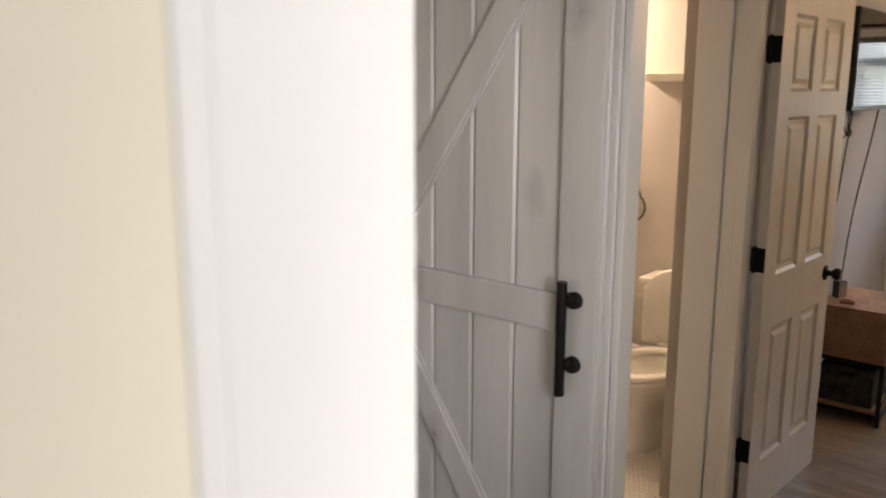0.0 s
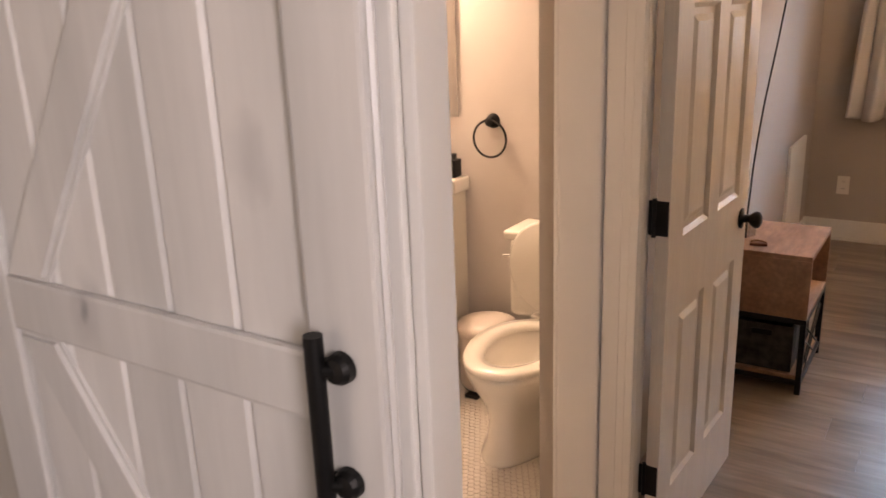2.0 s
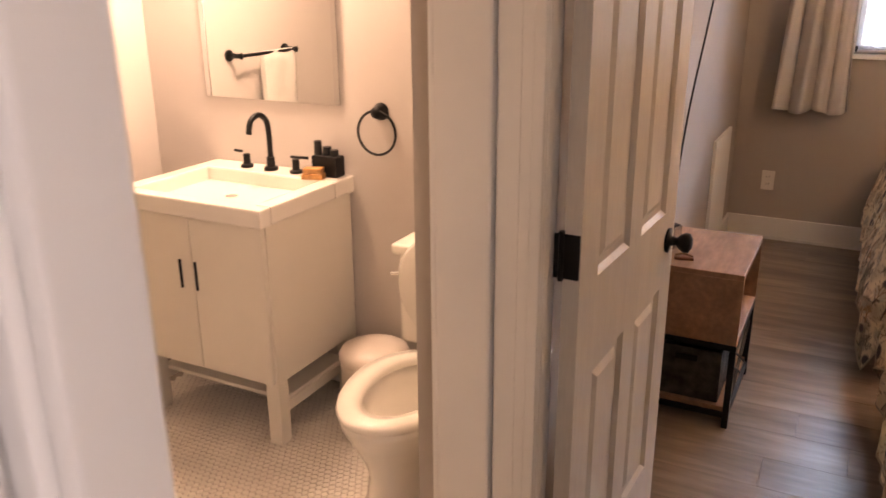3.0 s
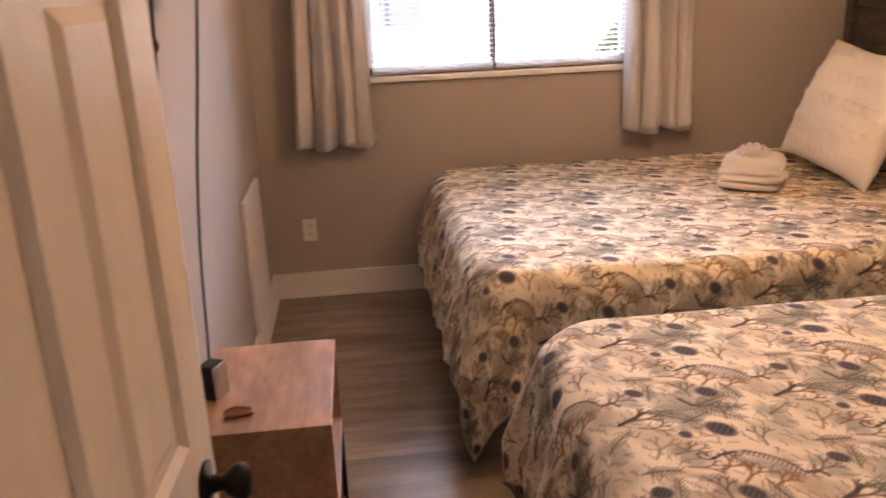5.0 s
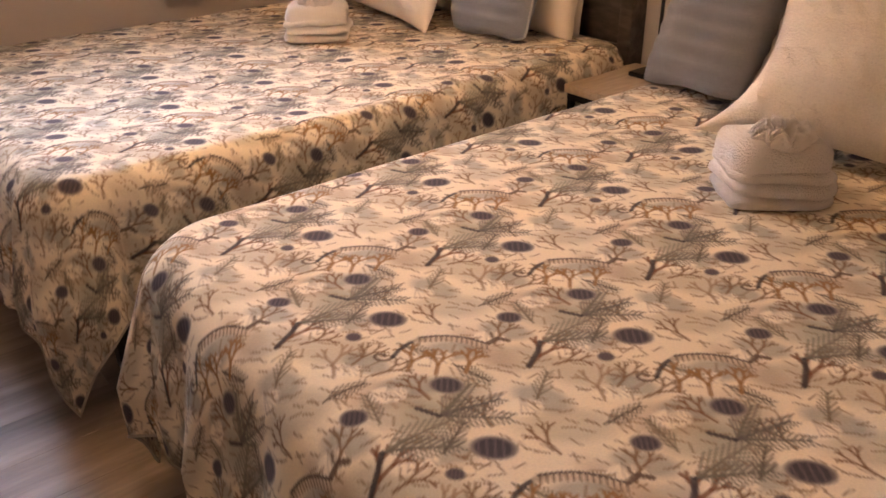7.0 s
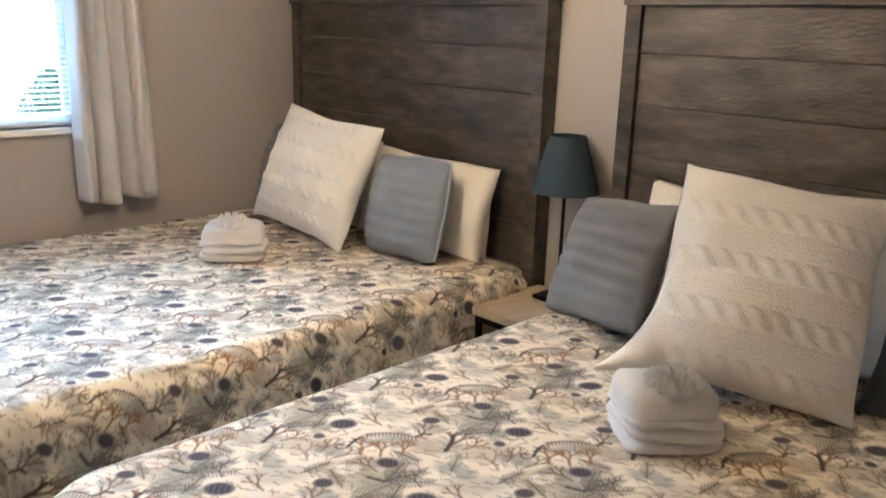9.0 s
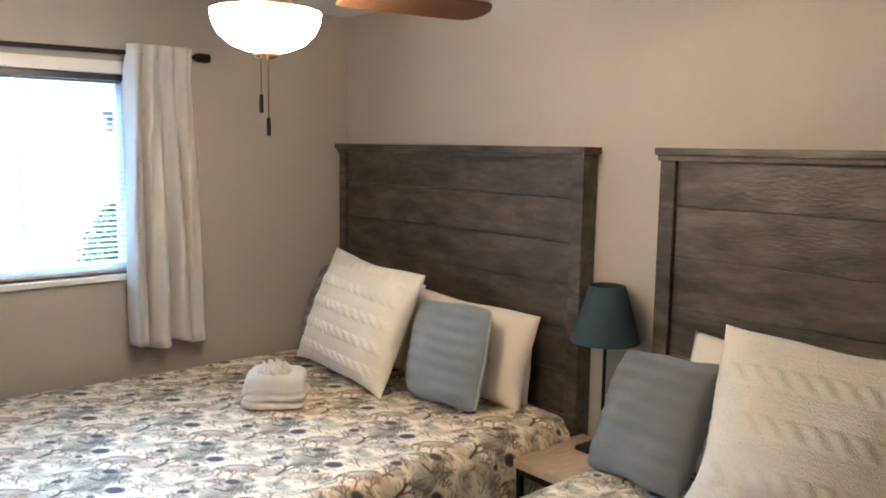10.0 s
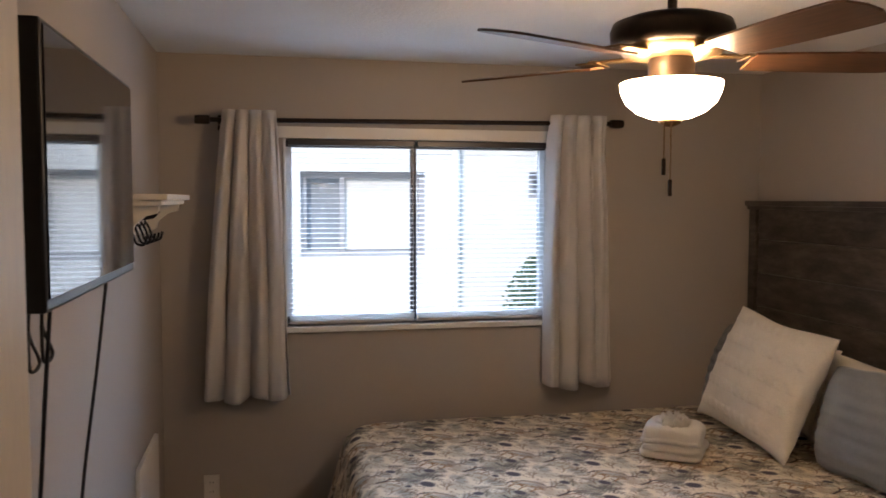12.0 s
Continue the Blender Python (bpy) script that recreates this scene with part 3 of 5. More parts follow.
# ---------- bedroom door ----------
door = thing("door_1", (0.151, 0.014, 0.008), "cream white six-panel door standing open on black hinges", "door", kind="structure")
door.matrix_world = pose(0.151, 0.004, 0.004, 0, 0, 87.6)
DW, DH, DT = 0.715, 2.03, 0.035
cols = ((0.105, 0.3125), (0.4025, 0.61))
rows = ((0.22, 0.76), (0.965, 1.545), (1.635, 1.905))
bm = bmesh.new()
for lo, hi in (((0, -DT, 0), (0.105, 0, DH)), ((0.61, -DT, 0), (DW, 0, DH)), ((0.3125, -DT, 0), (0.4025, 0, DH)),
               ((0.105, -DT, 0), (0.3125, 0, 0.22)), ((0.4025, -DT, 0), (0.61, 0, 0.22)),
               ((0.105, -DT, 0.76), (0.3125, 0, 0.965)), ((0.4025, -DT, 0.76), (0.61, 0, 0.965)),
               ((0.105, -DT, 1.545), (0.3125, 0, 1.635)), ((0.4025, -DT, 1.545), (0.61, 0, 1.635)),
               ((0.105, -DT, 1.905), (0.3125, 0, DH)), ((0.4025, -DT, 1.905), (0.61, 0, DH))):
    box(lo, hi, bm=bm)
part("door_frame", bm, DOOR_WHITE, door)
for a, b in cols:
    for c, d in rows:
        bm = box((a, -DT + 0.011, c), (b, -0.011, d))
        for y, s in ((-DT + 0.011, -1), (-0.011, 1)):
            # raised field with sloped sides
            o, i = 0.028, 0.045
            v = [bm.verts.new(p) for p in ((a + o, y, c + o), (b - o, y, c + o), (b - o, y, d - o), (a + o, y, d - o))]
            w = [bm.verts.new(p) for p in ((a + i, y + s * 0.008, c + i), (b - i, y + s * 0.008, c + i), (b - i, y + s * 0.008, d - i), (a + i, y + s * 0.008, d - i))]
            for k in range(4):
                bm.faces.new((v[k], v[(k + 1) % 4], w[(k + 1) % 4], w[k]))
            bm.faces.new(w)
            # sloped sticking round the recess
            ye = y + s * 0.0105
            p = [bm.verts.new(q) for q in ((a, ye, c), (b, ye, c), (b, ye, d), (a, ye, d))]
            r = [bm.verts.new(q) for q in ((a + 0.012, y + s * 0.001, c + 0.012), (b - 0.012, y + s * 0.001, c + 0.012), (b - 0.012, y + s * 0.001, d - 0.012), (a + 0.012, y + s * 0.001, d - 0.012))]
            for k in range(4):
                bm.faces.new((p[k], p[(k + 1) % 4], r[(k + 1) % 4], r[k]))
        bmesh.ops.recalc_face_normals(bm, faces=bm.faces)
        part("panel", bm, DOOR_WHITE, door)
for z in (0.288, 1.033, 1.780):
    hg = part("hinge", box((-0.004, -DT + 0.002, z - 0.045), (0.001, -0.001, z + 0.045), 0.0015), BLACK, door, "black hinge leaf")
    part("jamb_leaf", box((-0.004, -0.001, z - 0.045), (0.0, 0.019, z + 0.045), 0.0015), BLACK, hg)
    part("pin", cyl((-0.002, 0.004, z - 0.05), (-0.002, 0.004, z + 0.05), 0.006, n=12), BLACK, hg)
for s in (-1, 1):
    y0 = -DT if s < 0 else 0
    kn = part("door_handle", lathe([(0, 0), (0.032, 0.001), (0.033, 0.006), (0.014, 0.010), (0.011, 0.026), (0.020, 0.034), (0.0265, 0.046), (0.025, 0.058), (0.014, 0.064), (0, 0.065)], 28), BLACK, door, "round matt black knob", smooth=True)
    kn.matrix_local = pose(0.650, y0, 0.884, 90 if s < 0 else -90, 0, 0)
part("latch_plate", box((DW - 0.0005, -DT + 0.006, 0.857), (DW + 0.0015, -0.006, 0.912), 0.001), BLACK, door)

# ---------- sliding barn door in the hall ----------
barn = thing("door_2", (-0.816, BARN_Y - 0.062, 0.012), "whitewashed plank sliding barn door with a black bar handle", "door", kind="structure")
BW, BH = 0.995, 2.14
cuts = [0.0] + [0.125 + 0.149 * i for i in range(6)] + [BW]
for a, b in zip(cuts, cuts[1:]):
    part("plank", box((a + 0.0004, 0.016, 0), (b - 0.0004, 0.040, BH), 0.009, seg=1), BARN, barn)
for name, lo, hi in (("stile", (0, 0, 0), (0.125, 0.018, BH)), ("stile", (BW - 0.125, 0, 0), (BW, 0.018, BH)), ("rail", (0.125, 0.0, 1.0), (BW - 0.125, 0.0178, 1.108)),
                     ("rail", (0.125, 0, 0), (BW - 0.125, 0.0178, 0.14)), ("rail", (0.125, 0, BH - 0.14), (BW - 0.125, 0.0178, BH))):
    part(name, box(lo, hi, 0.008), BARN, barn)


SLOPE = 1.45


def brace(z0, z1):
    """A diagonal board between two corners of the inner field."""
    xa, xb, up = 0.125, BW - 0.125, (1 if z1 > z0 else -1)
    bm = bmesh.new()
    run = abs(z1 - z0) / SLOPE
    pts = [(xa, z0), (xa + 0.124, z0), (min(xb, xa + 0.124 + run), z1), (xa + run, z1)]
    f = [bm.verts.new((x, 0.0004, z)) for x, z in pts]
    k = [bm.verts.new((x, 0.0176, z)) for x, z in pts]
    bm.faces.new(f)
    bm.faces.new(k[::-1])
    for i in range(4):
        bm.faces.new((f[i], f[(i + 1) % 4], k[(i + 1) % 4], k[i]))
    bmesh.ops.recalc_face_normals(bm, faces=bm.faces)
    bmesh.ops.bevel(bm, geom=[e for e in bm.edges if all(v.co.y < 0.001 for v in e.verts)], offset=0.010, segments=2, affect='EDGES')
    part("brace", bm, BARN, barn)


brace(1.108, BH - 0.14)
brace(1.0, 0.14)
hd = part("handle", cyl((0.905, -0.026, 0.842), (0.905, -0.026, 1.150), 0.0135, n=24), BLACK, barn, "matt black bar handle")
for z in (0.926, 1.100):
    part("standoff", cyl((0.905, -0.026, z), (0.905, 0.0, z), 0.009, n=16), BLACK, hd)
    part("rosette", lathe([(0, -0.022), (0.017, -0.020), (0.022, -0.012), (0.023, 0.0)], 24), BLACK, hd).matrix_local = pose(0.93, 0.0, z, -90, 0, 0)
    part("arm", cyl((0.905, -0.026, z), (0.928, -0.014, z), 0.010, n=14), BLACK, hd)
rail = thing("door_rail", (-0.808, BARN_Y - 0.03, 2.22), "black steel sliding door rail", "rail", kind="structure")
part("bar", box((-0.9, -0.004, -0.02), (1.02, 0.004, 0.02), 0.002), BLACK, rail)
for x in (0.15, 0.85):
    part("hanger", box((x - 0.02, -0.046, -0.10), (x + 0.02, -0.040, 0.05), 0.002), BLACK, rail)
    part("roller", cyl((x, -0.040, 0.045), (x, 0.012, 0.045), 0.04, n=20), BLACK, rail)
for x in (-0.7, 0.0, 0.5, 0.98):
    part("spacer", cyl((x, 0.004, 0), (x, 0.03, 0), 0.01, n=12), BLACK, rail)

# ---------- beds ----------
def motif_tile(n=320):
    """One repeat of the printed cloth, in skewed cell coordinates: shells, sea-horses, coral and weed on cream."""
    A, B = np.array((0.28, -0.30)), np.array((-0.07, -0.35))
    s, t = np.meshgrid((np.arange(n) + 0.5) / n, (np.arange(n) + 0.5) / n, indexing="ij")
    base = np.empty((n, n, 3))
    base[:] = (0.80, 0.705, 0.545)
    rnd = random.Random(11)

    det = A[0] * B[1] - A[1] * B[0]

    def near(px, py):
        ps, pt = (px * B[1] - py * B[0]) / det, (A[0] * py - A[1] * px) / det
        ds, dt = (s - ps + 0.5) % 1.0 - 0.5, (t - pt + 0.5) % 1.0 - 0.5
        return ds[..., None] * A + dt[..., None] * B

    def blend(mask, colour):
        base[:] = base * (1 - mask[..., None]) + np.array(colour) * mask[..., None]

    def stroke(pts, w, colour, strength=1.0):
        best = np.full((n, n), 9.0)
        for (x0, y0), (x1, y1) in zip(pts, pts[1:]):
            d = near((x0 + x1) / 2, (y0 + y1) / 2)
            d = d + np.array(((x0 + x1) / 2 - x0, (y0 + y1) / 2 - y0))
            e = np.array((x1 - x0, y1 - y0))
            q = np.clip((d @ e) / (e @ e + 1e-9), 0, 1)
            r = np.hypot(d[..., 0] - q * e[0], d[..., 1] - q * e[1])
            best = np.minimum(best, r)
        blend(np.clip((w - best) / 0.0024 + 0.5, 0, 1) * strength, colour)

    def blob(px, py, rx, ry, ang, colour, strength=1.0, soft=0.25, ridges=0):
        d = near(px, py)
        c, sn = math.cos(ang), math.sin(ang)
        x, y = d[..., 0] * c + d[..., 1] * sn, -d[..., 0] * sn + d[..., 1] * c
        r = np.hypot(x / rx, y / ry)
        m = np.clip((1 - r) / soft, 0, 1) * strength
        if ridges:
            m = m * (0.72 + 0.28 * np.cos(np.arctan2(y, x) * ridges + r * 9))
        blend(m, colour)

    e1, e2 = A / np.hypot(*A), np.array((-0.731, -0.682))

    def at(p, q):
        v = p * e1 + q * e2
        return (v[0], v[1])

    def line(pts, w, colour, strength=0.92):
        stroke([at(*p) for p in pts], w, colour, strength)

    def spot(p, q, rp, rq, colour, strength=1.0, soft=0.25, ridges=0, turn=0.0):
        x, y = at(p, q)
        blob(x, y, rp, rq, math.atan2(e1[1], e1[0]) + turn, colour, strength, soft, ridges)

    def branch(p, q, a, ln, depth, w, colour, spread=0.55):
        p1, q1 = p + ln * math.cos(a), q + ln * math.sin(a)
        line([(p, q), (p1, q1)], w, colour, 0.9)
        if depth:
            for k in (-1, 1):
                branch(p1, q1, a + k * spread * rnd.uniform(0.5, 1.2), ln * rnd.uniform(0.62, 0.86), depth - 1, w * 0.88, colour, spread)

    def fern(p, q, a, ln, n2, w, colour):
        line([(p, q), (p + ln * math.cos(a), q + ln * math.sin(a))], w, colour)
        for k in range(n2):
            f = (k + 0.6) / n2
            x, y = p + ln * f * math.cos(a), q + ln * f * math.sin(a)
            for sd in (-1, 1):
                b = a + sd * 0.55
                m2 = ln * 0.42 * (1.1 - f * 0.7)
                line([(x, y), (x + m2 * math.cos(b), y + m2 * math.sin(b))], w * 0.8, colour, 0.8)

    SLATE, UMBER, OCHRE, RUST, SAGE = (0.045, 0.038, 0.042), (0.11, 0.068, 0.048), (0.29, 0.145, 0.05), (0.20, 0.085, 0.04), (0.20, 0.205, 0.155)
    # washes of grey-green and sand
    for p, q, a, b, c in ((-0.13, -0.05, 0.07, 0.035, SAGE), (0.10, -0.06, 0.06, 0.03, (0.30, 0.275, 0.20)), (0.13, 0.20, 0.07, 0.04, SAGE), (-0.07, 0.10, 0.06, 0.035, (0.27, 0.24, 0.165)), (0.03, 0.20, 0.05, 0.03, (0.37, 0.255, 0.165)), (-0.18, 0.08, 0.05, 0.03, (0.24, 0.22, 0.165)), (0.17, 0.06, 0.06, 0.025, (0.40, 0.28, 0.19))):
        spot(p, q, a * 1.5, b * 1.5, c, 0.42, 0.45, turn=rnd.uniform(-1.2, 1.2))
    for p, q, r in ((-0.10, 0.03, 0.044), (0.10, 0.09, 0.038), (-0.16, -0.10, 0.036), (0.04, -0.10, 0.036), (0.18, 0.02, 0.034), (-0.03, 0.14, 0.032)):
        # feathery grey shadow beside a pale shell
        spot(p + 0.022, q - 0.014, r * 1.6, r * 0.9, (0.20, 0.215, 0.20), 0.6, 0.4, turn=rnd.uniform(-0.5, 0.5))
        spot(p - 0.006, q + 0.010, r * 0.95, r * 0.62, (0.85, 0.77, 0.62), 0.9, 0.22, turn=0.3)
        for k in range(6):
            a = -0.3 + 0.42 * k
            line([(p - 0.3 * r, q - 0.3 * r), (p + 0.8 * r * math.cos(a), q + 0.7 * r * math.sin(a))], 0.0012, (0.30, 0.25, 0.20), 0.6)
    for i in range(170):
        p, q, a = rnd.uniform(-0.2, 0.2), rnd.uniform(-0.15, 0.15), rnd.gauss(0.3, 0.5)
        line([(p, q), (p + 0.02 * math.cos(a), q + 0.02 * math.sin(a))], 0.0017, (0.22, 0.135, 0.075), 0.75)
    for i in range(13):
        p, q = -0.2 + 0.41 * ((i * 0.618) % 1), -0.145 + 0.29 * ((i + 0.5) / 13)
        c = ((0.20, 0.115, 0.06), (0.17, 0.14, 0.095), (0.19, 0.09, 0.04), (0.09, 0.068, 0.055))[i % 4]
        if i % 2:
            fern(p, q, rnd.uniform(-2.2, 0.6), 0.070, 6, 0.0021, c)
        else:
            branch(p, q, rnd.uniform(-2.4, -0.4), 0.025, 3, 0.0027, c, 0.5)
    # coral in ochre and rust
    for p, q in ((0.06, 0.135), (0.105, 0.14), (0.15, 0.13)):
        branch(p, q, -1.57 + rnd.uniform(-0.2, 0.2), 0.024, 3, 0.0036, OCHRE, 0.55)
    branch(-0.165, 0.10, -1.1, 0.034, 3, 0.0044, RUST, 0.5)
    branch(-0.05, 0.165, -1.9, 0.030, 3, 0.0030, (0.33, 0.22, 0.14), 0.5)
    # weed
    fern(-0.150, 0.03, -0.75, 0.115, 8, 0.0024, (0.19, 0.17, 0.13))
    fern(-0.150, 0.03, -0.25, 0.105, 8, 0.0022, (0.13, 0.12, 0.10))
    line([(-0.150, 0.03), (-0.152, 0.055), (-0.165, 0.10)], 0.0048, SLATE)
    fern(0.125, 0.235, -1.15, 0.085, 8, 0.0024, (0.14, 0.125, 0.10))
    fern(0.125, 0.235, -0.55, 0.095, 8, 0.0024, (0.10, 0.092, 0.085))
    fern(0.125, 0.235, -0.10, 0.100, 8, 0.0022, (0.12, 0.11, 0.095))
    line([(0.09, 0.225), (0.125, 0.236)], 0.0042, SLATE)
    # sea-horse: curled tail, ribbed body, neck and snout
    tail = [(0.012 + 0.018 * (1 - k / 15) * math.cos(k * 0.55), 0.105 + 0.014 * (1 - k / 15) * math.sin(k * 0.55)) for k in range(12)]
    line(tail, 0.0030, UMBER)
    line([(0.030, 0.105), (0.036, 0.085), (0.050, 0.062), (0.070, 0.046)], 0.0042, SLATE)
    back = [(0.062 + 0.0145 * k, 0.048 - 0.012 * math.sin(k * 0.42)) for k in range(9)]
    line([(x, y + 0.006) for x, y in back], 0.0085, (0.58, 0.47, 0.35), 0.7)
    line([(x, y - 0.002) for x, y in back], 0.0024, SLATE)
    for k in range(14):
        x = 0.064 + 0.0085 * k
        y = 0.048 - 0.012 * math.sin((x - 0.062) / 0.0145 * 0.42)
        line([(x, y - 0.003), (x + 0.002, y + 0.014)], 0.0016, UMBER, 0.85)
    line([(0.178, 0.046), (0.190, 0.030), (0.208, 0.034)], 0.0050, UMBER)
    line([(0.182, 0.028), (0.178, 0.016)], 0.0026, UMBER)
    # shells
    for p, q, rp, rq in ((0, 0, 0.033, 0.024), (0.205, -0.035, 0.022, 0.017), (0.125, 0.165, 0.027, 0.020), (-0.045, 0.06, 0.014, 0.012)):
        spot(p, q, rp * 1.10, rq * 1.10, (0.30, 0.26, 0.23), 0.9, 0.12)
        spot(p, q, rp, rq, (0.050, 0.042, 0.055), 0.97, 0.25)
        for k in range(5):
            f = -0.7 + 0.35 * k
            line([(p + rp * f, q - rq * 0.7 * (1 - f * f) ** 0.5), (p + rp * (f + 0.12), q + rq * 0.7 * (1 - f * f) ** 0.5)], 0.0012, (0.17, 0.14, 0.15), 0.7)
    return base, A, B


TILE_PRINT, TILE_A, TILE_B = motif_tile()


def bedspread(name, x0, x1, y0, y1, ztop, drop, step, origin, seed, label):
    """A cloth laid over a mattress: flat top, rounded edges, hanging sides and long free corners at the foot."""
    rnd = np.random.RandomState(seed)
    us = np.arange(-drop, x1 - x0 + step / 2, step)
    vs = np.arange(-drop, y1 - y0 + drop + step / 2, step)
    U, V = np.meshgrid(us, vs, indexing="ij")
    L, Wd = x1 - x0, y1 - y0
    rc = 0.11                      # the mattress is rounded in plan at the foot
    cu = np.maximum(0, rc - U)
    cv = np.where(V < rc, V - rc, np.where(V > Wd - rc, V - Wd + rc, 0))
    corner = (cu > 0) & (cv != 0)
    hc = np.maximum(np.hypot(cu, cv), 1e-6)
    du = np.where(corner, cu, np.maximum(0, -U))
    dv = np.where(corner, cv, np.where(V < 0, V, np.where(V > Wd, V - Wd, 0)))
    h = np.where(corner, np.maximum(0, hc - rc), np.hypot(du, dv))
    R = 0.075
    # arc of radius R first, then straight down
    ang = np.minimum(h / R, math.pi / 2)
    out = R * np.sin(ang)
    down = R * (1 - np.cos(ang)) + np.maximum(0, h - R * math.pi / 2)
    hh = np.where(corner, hc, np.maximum(h, 1e-6))
    nx, ny = -du / hh, dv / hh
    # where each thread leaves the flat top
    ex = np.where(corner, rc - cu * np.minimum(1, rc / hc), np.maximum(U, 0))
    ey = np.where(corner, np.where(V < rc, rc, Wd - rc) + cv * np.minimum(1, rc / hc), np.clip(V, 0, Wd))
    along = np.where(corner, np.arctan2(np.abs(dv), du) * 0.30, np.where(du > 0, V, U))
    hang = np.clip((h - 0.06) / 0.3, 0, 1)
    fold = 0.014 * np.sin(along * 19 + seed) + 0.010 * np.sin(along * 41 + 2 * seed)
    flare = hang * (0.022 + 0.042 * du / hh + fold)
    # the free corner folds outwards into a deep pleat
    q = np.where(corner, np.sin(2 * np.arctan2(np.abs(dv), du)), 0)
    flare = flare + hang * q * 0.045
    X = x0 + ex + nx * (out + flare)
    Y = y0 + ey + ny * (out + flare)
    Z = ztop - down
    top = (h <= 0)
    for f, a in ((3.1, 0.006), (7.7, 0.0035), (15.0, 0.0018)):
        p = rnd.rand(4) * 6
        Z += a * np.sin(U * f + p[0] + 1.3 * np.sin(V * f * 0.7 + p[1])) * np.sin(V * f * 0.9 + p[2] + np.sin(U * f * 0.6 + p[3])) * np.where(top, 1.0, 0.4)
    Z = np.maximum(Z, 0.012)
    n, m = U.shape
    co = np.stack([X - x0, Y - y0, Z], -1).reshape(-1, 3)
    idx = np.arange(n * m).reshape(n, m)
    faces = np.stack([idx[:-1, :-1], idx[1:, :-1], idx[1:, 1:], idx[:-1, 1:]], -1).reshape(-1, 4)
    me = bpy.data.meshes.new(name)
    me.vertices.add(len(co))
    me.vertices.foreach_set("co", co.ravel())
    me.loops.add(faces.size)
    me.loops.foreach_set("vertex_index", faces.ravel())
    me.polygons.add(len(faces))
    me.polygons.foreach_set("loop_start", np.arange(0, faces.size, 4))
    me.polygons.foreach_set("use_smooth", np.ones(len(faces), dtype=bool))
    me.update(calc_edges=True)
    # the print follows the cloth
    px, py = U + x0 - origin[0], V + y0 - origin[1]
    det = TILE_A[0] * TILE_B[1] - TILE_A[1] * TILE_B[0]
    s = ((px * TILE_B[1] - py * TILE_B[0]) / det) % 1.0
    t = ((TILE_A[0] * py - TILE_A[1] * px) / det) % 1.0
    k = TILE_PRINT.shape[0]
    fs, ft = s * k - 0.5, t * k - 0.5
    i0, j0 = np.floor(fs).astype(int), np.floor(ft).astype(int)
    a, b = (fs - i0)[..., None], (ft - j0)[..., None]
    T = TILE_PRINT
    col = (T[i0 % k, j0 % k] * (1 - a) * (1 - b) + T[(i0 + 1) % k, j0 % k] * a * (1 - b) + T[i0 % k, (j0 + 1) % k] * (1 - a) * b + T[(i0 + 1) % k, (j0 + 1) % k] * a * b).reshape(-1, 3)
    layer = me.color_attributes.new("print", 'FLOAT_COLOR', 'POINT')
    layer.data.foreach_set("color", np.concatenate([col, np.ones((len(col), 1))], 1).astype(np.float32).ravel())
    me.materials.append(PRINT)
    ob = new(name, me)
    ob.location = (x0, y0, 0)
    # stitched hem round the free edges
    G = co.reshape(n, m, 3)
    edge = np.concatenate([G[::-6, 0], G[0, ::6], G[::6, -1]])
    part("hem", tube([tuple(p) for p in edge], 0.004, n=6), PRINT_HEM, ob, smooth=True)
    return tagged(ob, label, "bedspread", "bedspreads")


def bed(x0, x1, y0, y1, ztop):
    t = thing("bed", (x0, y0, 0), "double bed on a dark base under a printed spread", "bed", "beds")
    L, Wd = x1 - x0, y1 - y0
    part("mattress", box((0.03, 0.03, 0.36), (L - 0.01, Wd - 0.03, ztop - 0.022), 0.06, seg=4), MATTRESS, t)
    part("base", box((0.06, 0.06, 0.12), (L - 0.02, Wd - 0.06, 0.36), 0.01), DARKBASE, t)
    for x in (0.07, L - 0.13):
        for y in (0.07, Wd - 0.13):
            part("leg", box((x, y, 0), (x + 0.06, y + 0.06, 0.12), 0.006), DARKBASE, t)
    return t


bed(0.855, 2.90, 2.045, 3.575, 0.66)
bed(0.945, 2.90, 0.03, 1.545, 0.68)
bedspread("bedspread", 0.855, 2.90, 2.045, 3.575, 0.664, 0.44, 0.0050, (0.885, 2.020), 3, "seashell and coral printed spread on the window-side bed")
bedspread("bedspread", 0.945, 2.90, 0.03, 1.545, 0.684, 0.45, 0.0036, (1.185, 1.333), 5, "seashell and coral printed spread on the door-side bed")


def headboard(yc):
    t = thing("headboard", (2.94, yc, 0), "tall weathered dark plank headboard with a capped top", "headboard", "headboards")
    w = 0.842
    n = 8
    z0, z1 = 0.30, 1.70
    for i in range(n):
        a, b = z0 + (z1 - z0) * i / n, z0 + (z1 - z0) * (i + 1) / n
        part("plank", box((0.018, -w + 0.06, a + 0.0012), (0.050, w - 0.06, b - 0.0012), 0.003), HEADWOOD, t)
    for s in (-1, 1):
        part("post", box((0.0, s * w - (0.06 if s > 0 else 0), 0), (0.085, s * w + (0.06 if s < 0 else 0), z1), 0.004), HEADWOOD, t)
    part("cap", box((-0.022, -w - 0.016, z1), (0.088, w + 0.012, z1 + 0.026), 0.005), HEADWOOD, t)
    part("moulding", box((-0.010, -w - 0.006, z1 - 0.018), (0.0, w + 0.006, z1), 0.003), HEADWOOD, t)
    return t


headboard(2.822)
headboard(0.797)


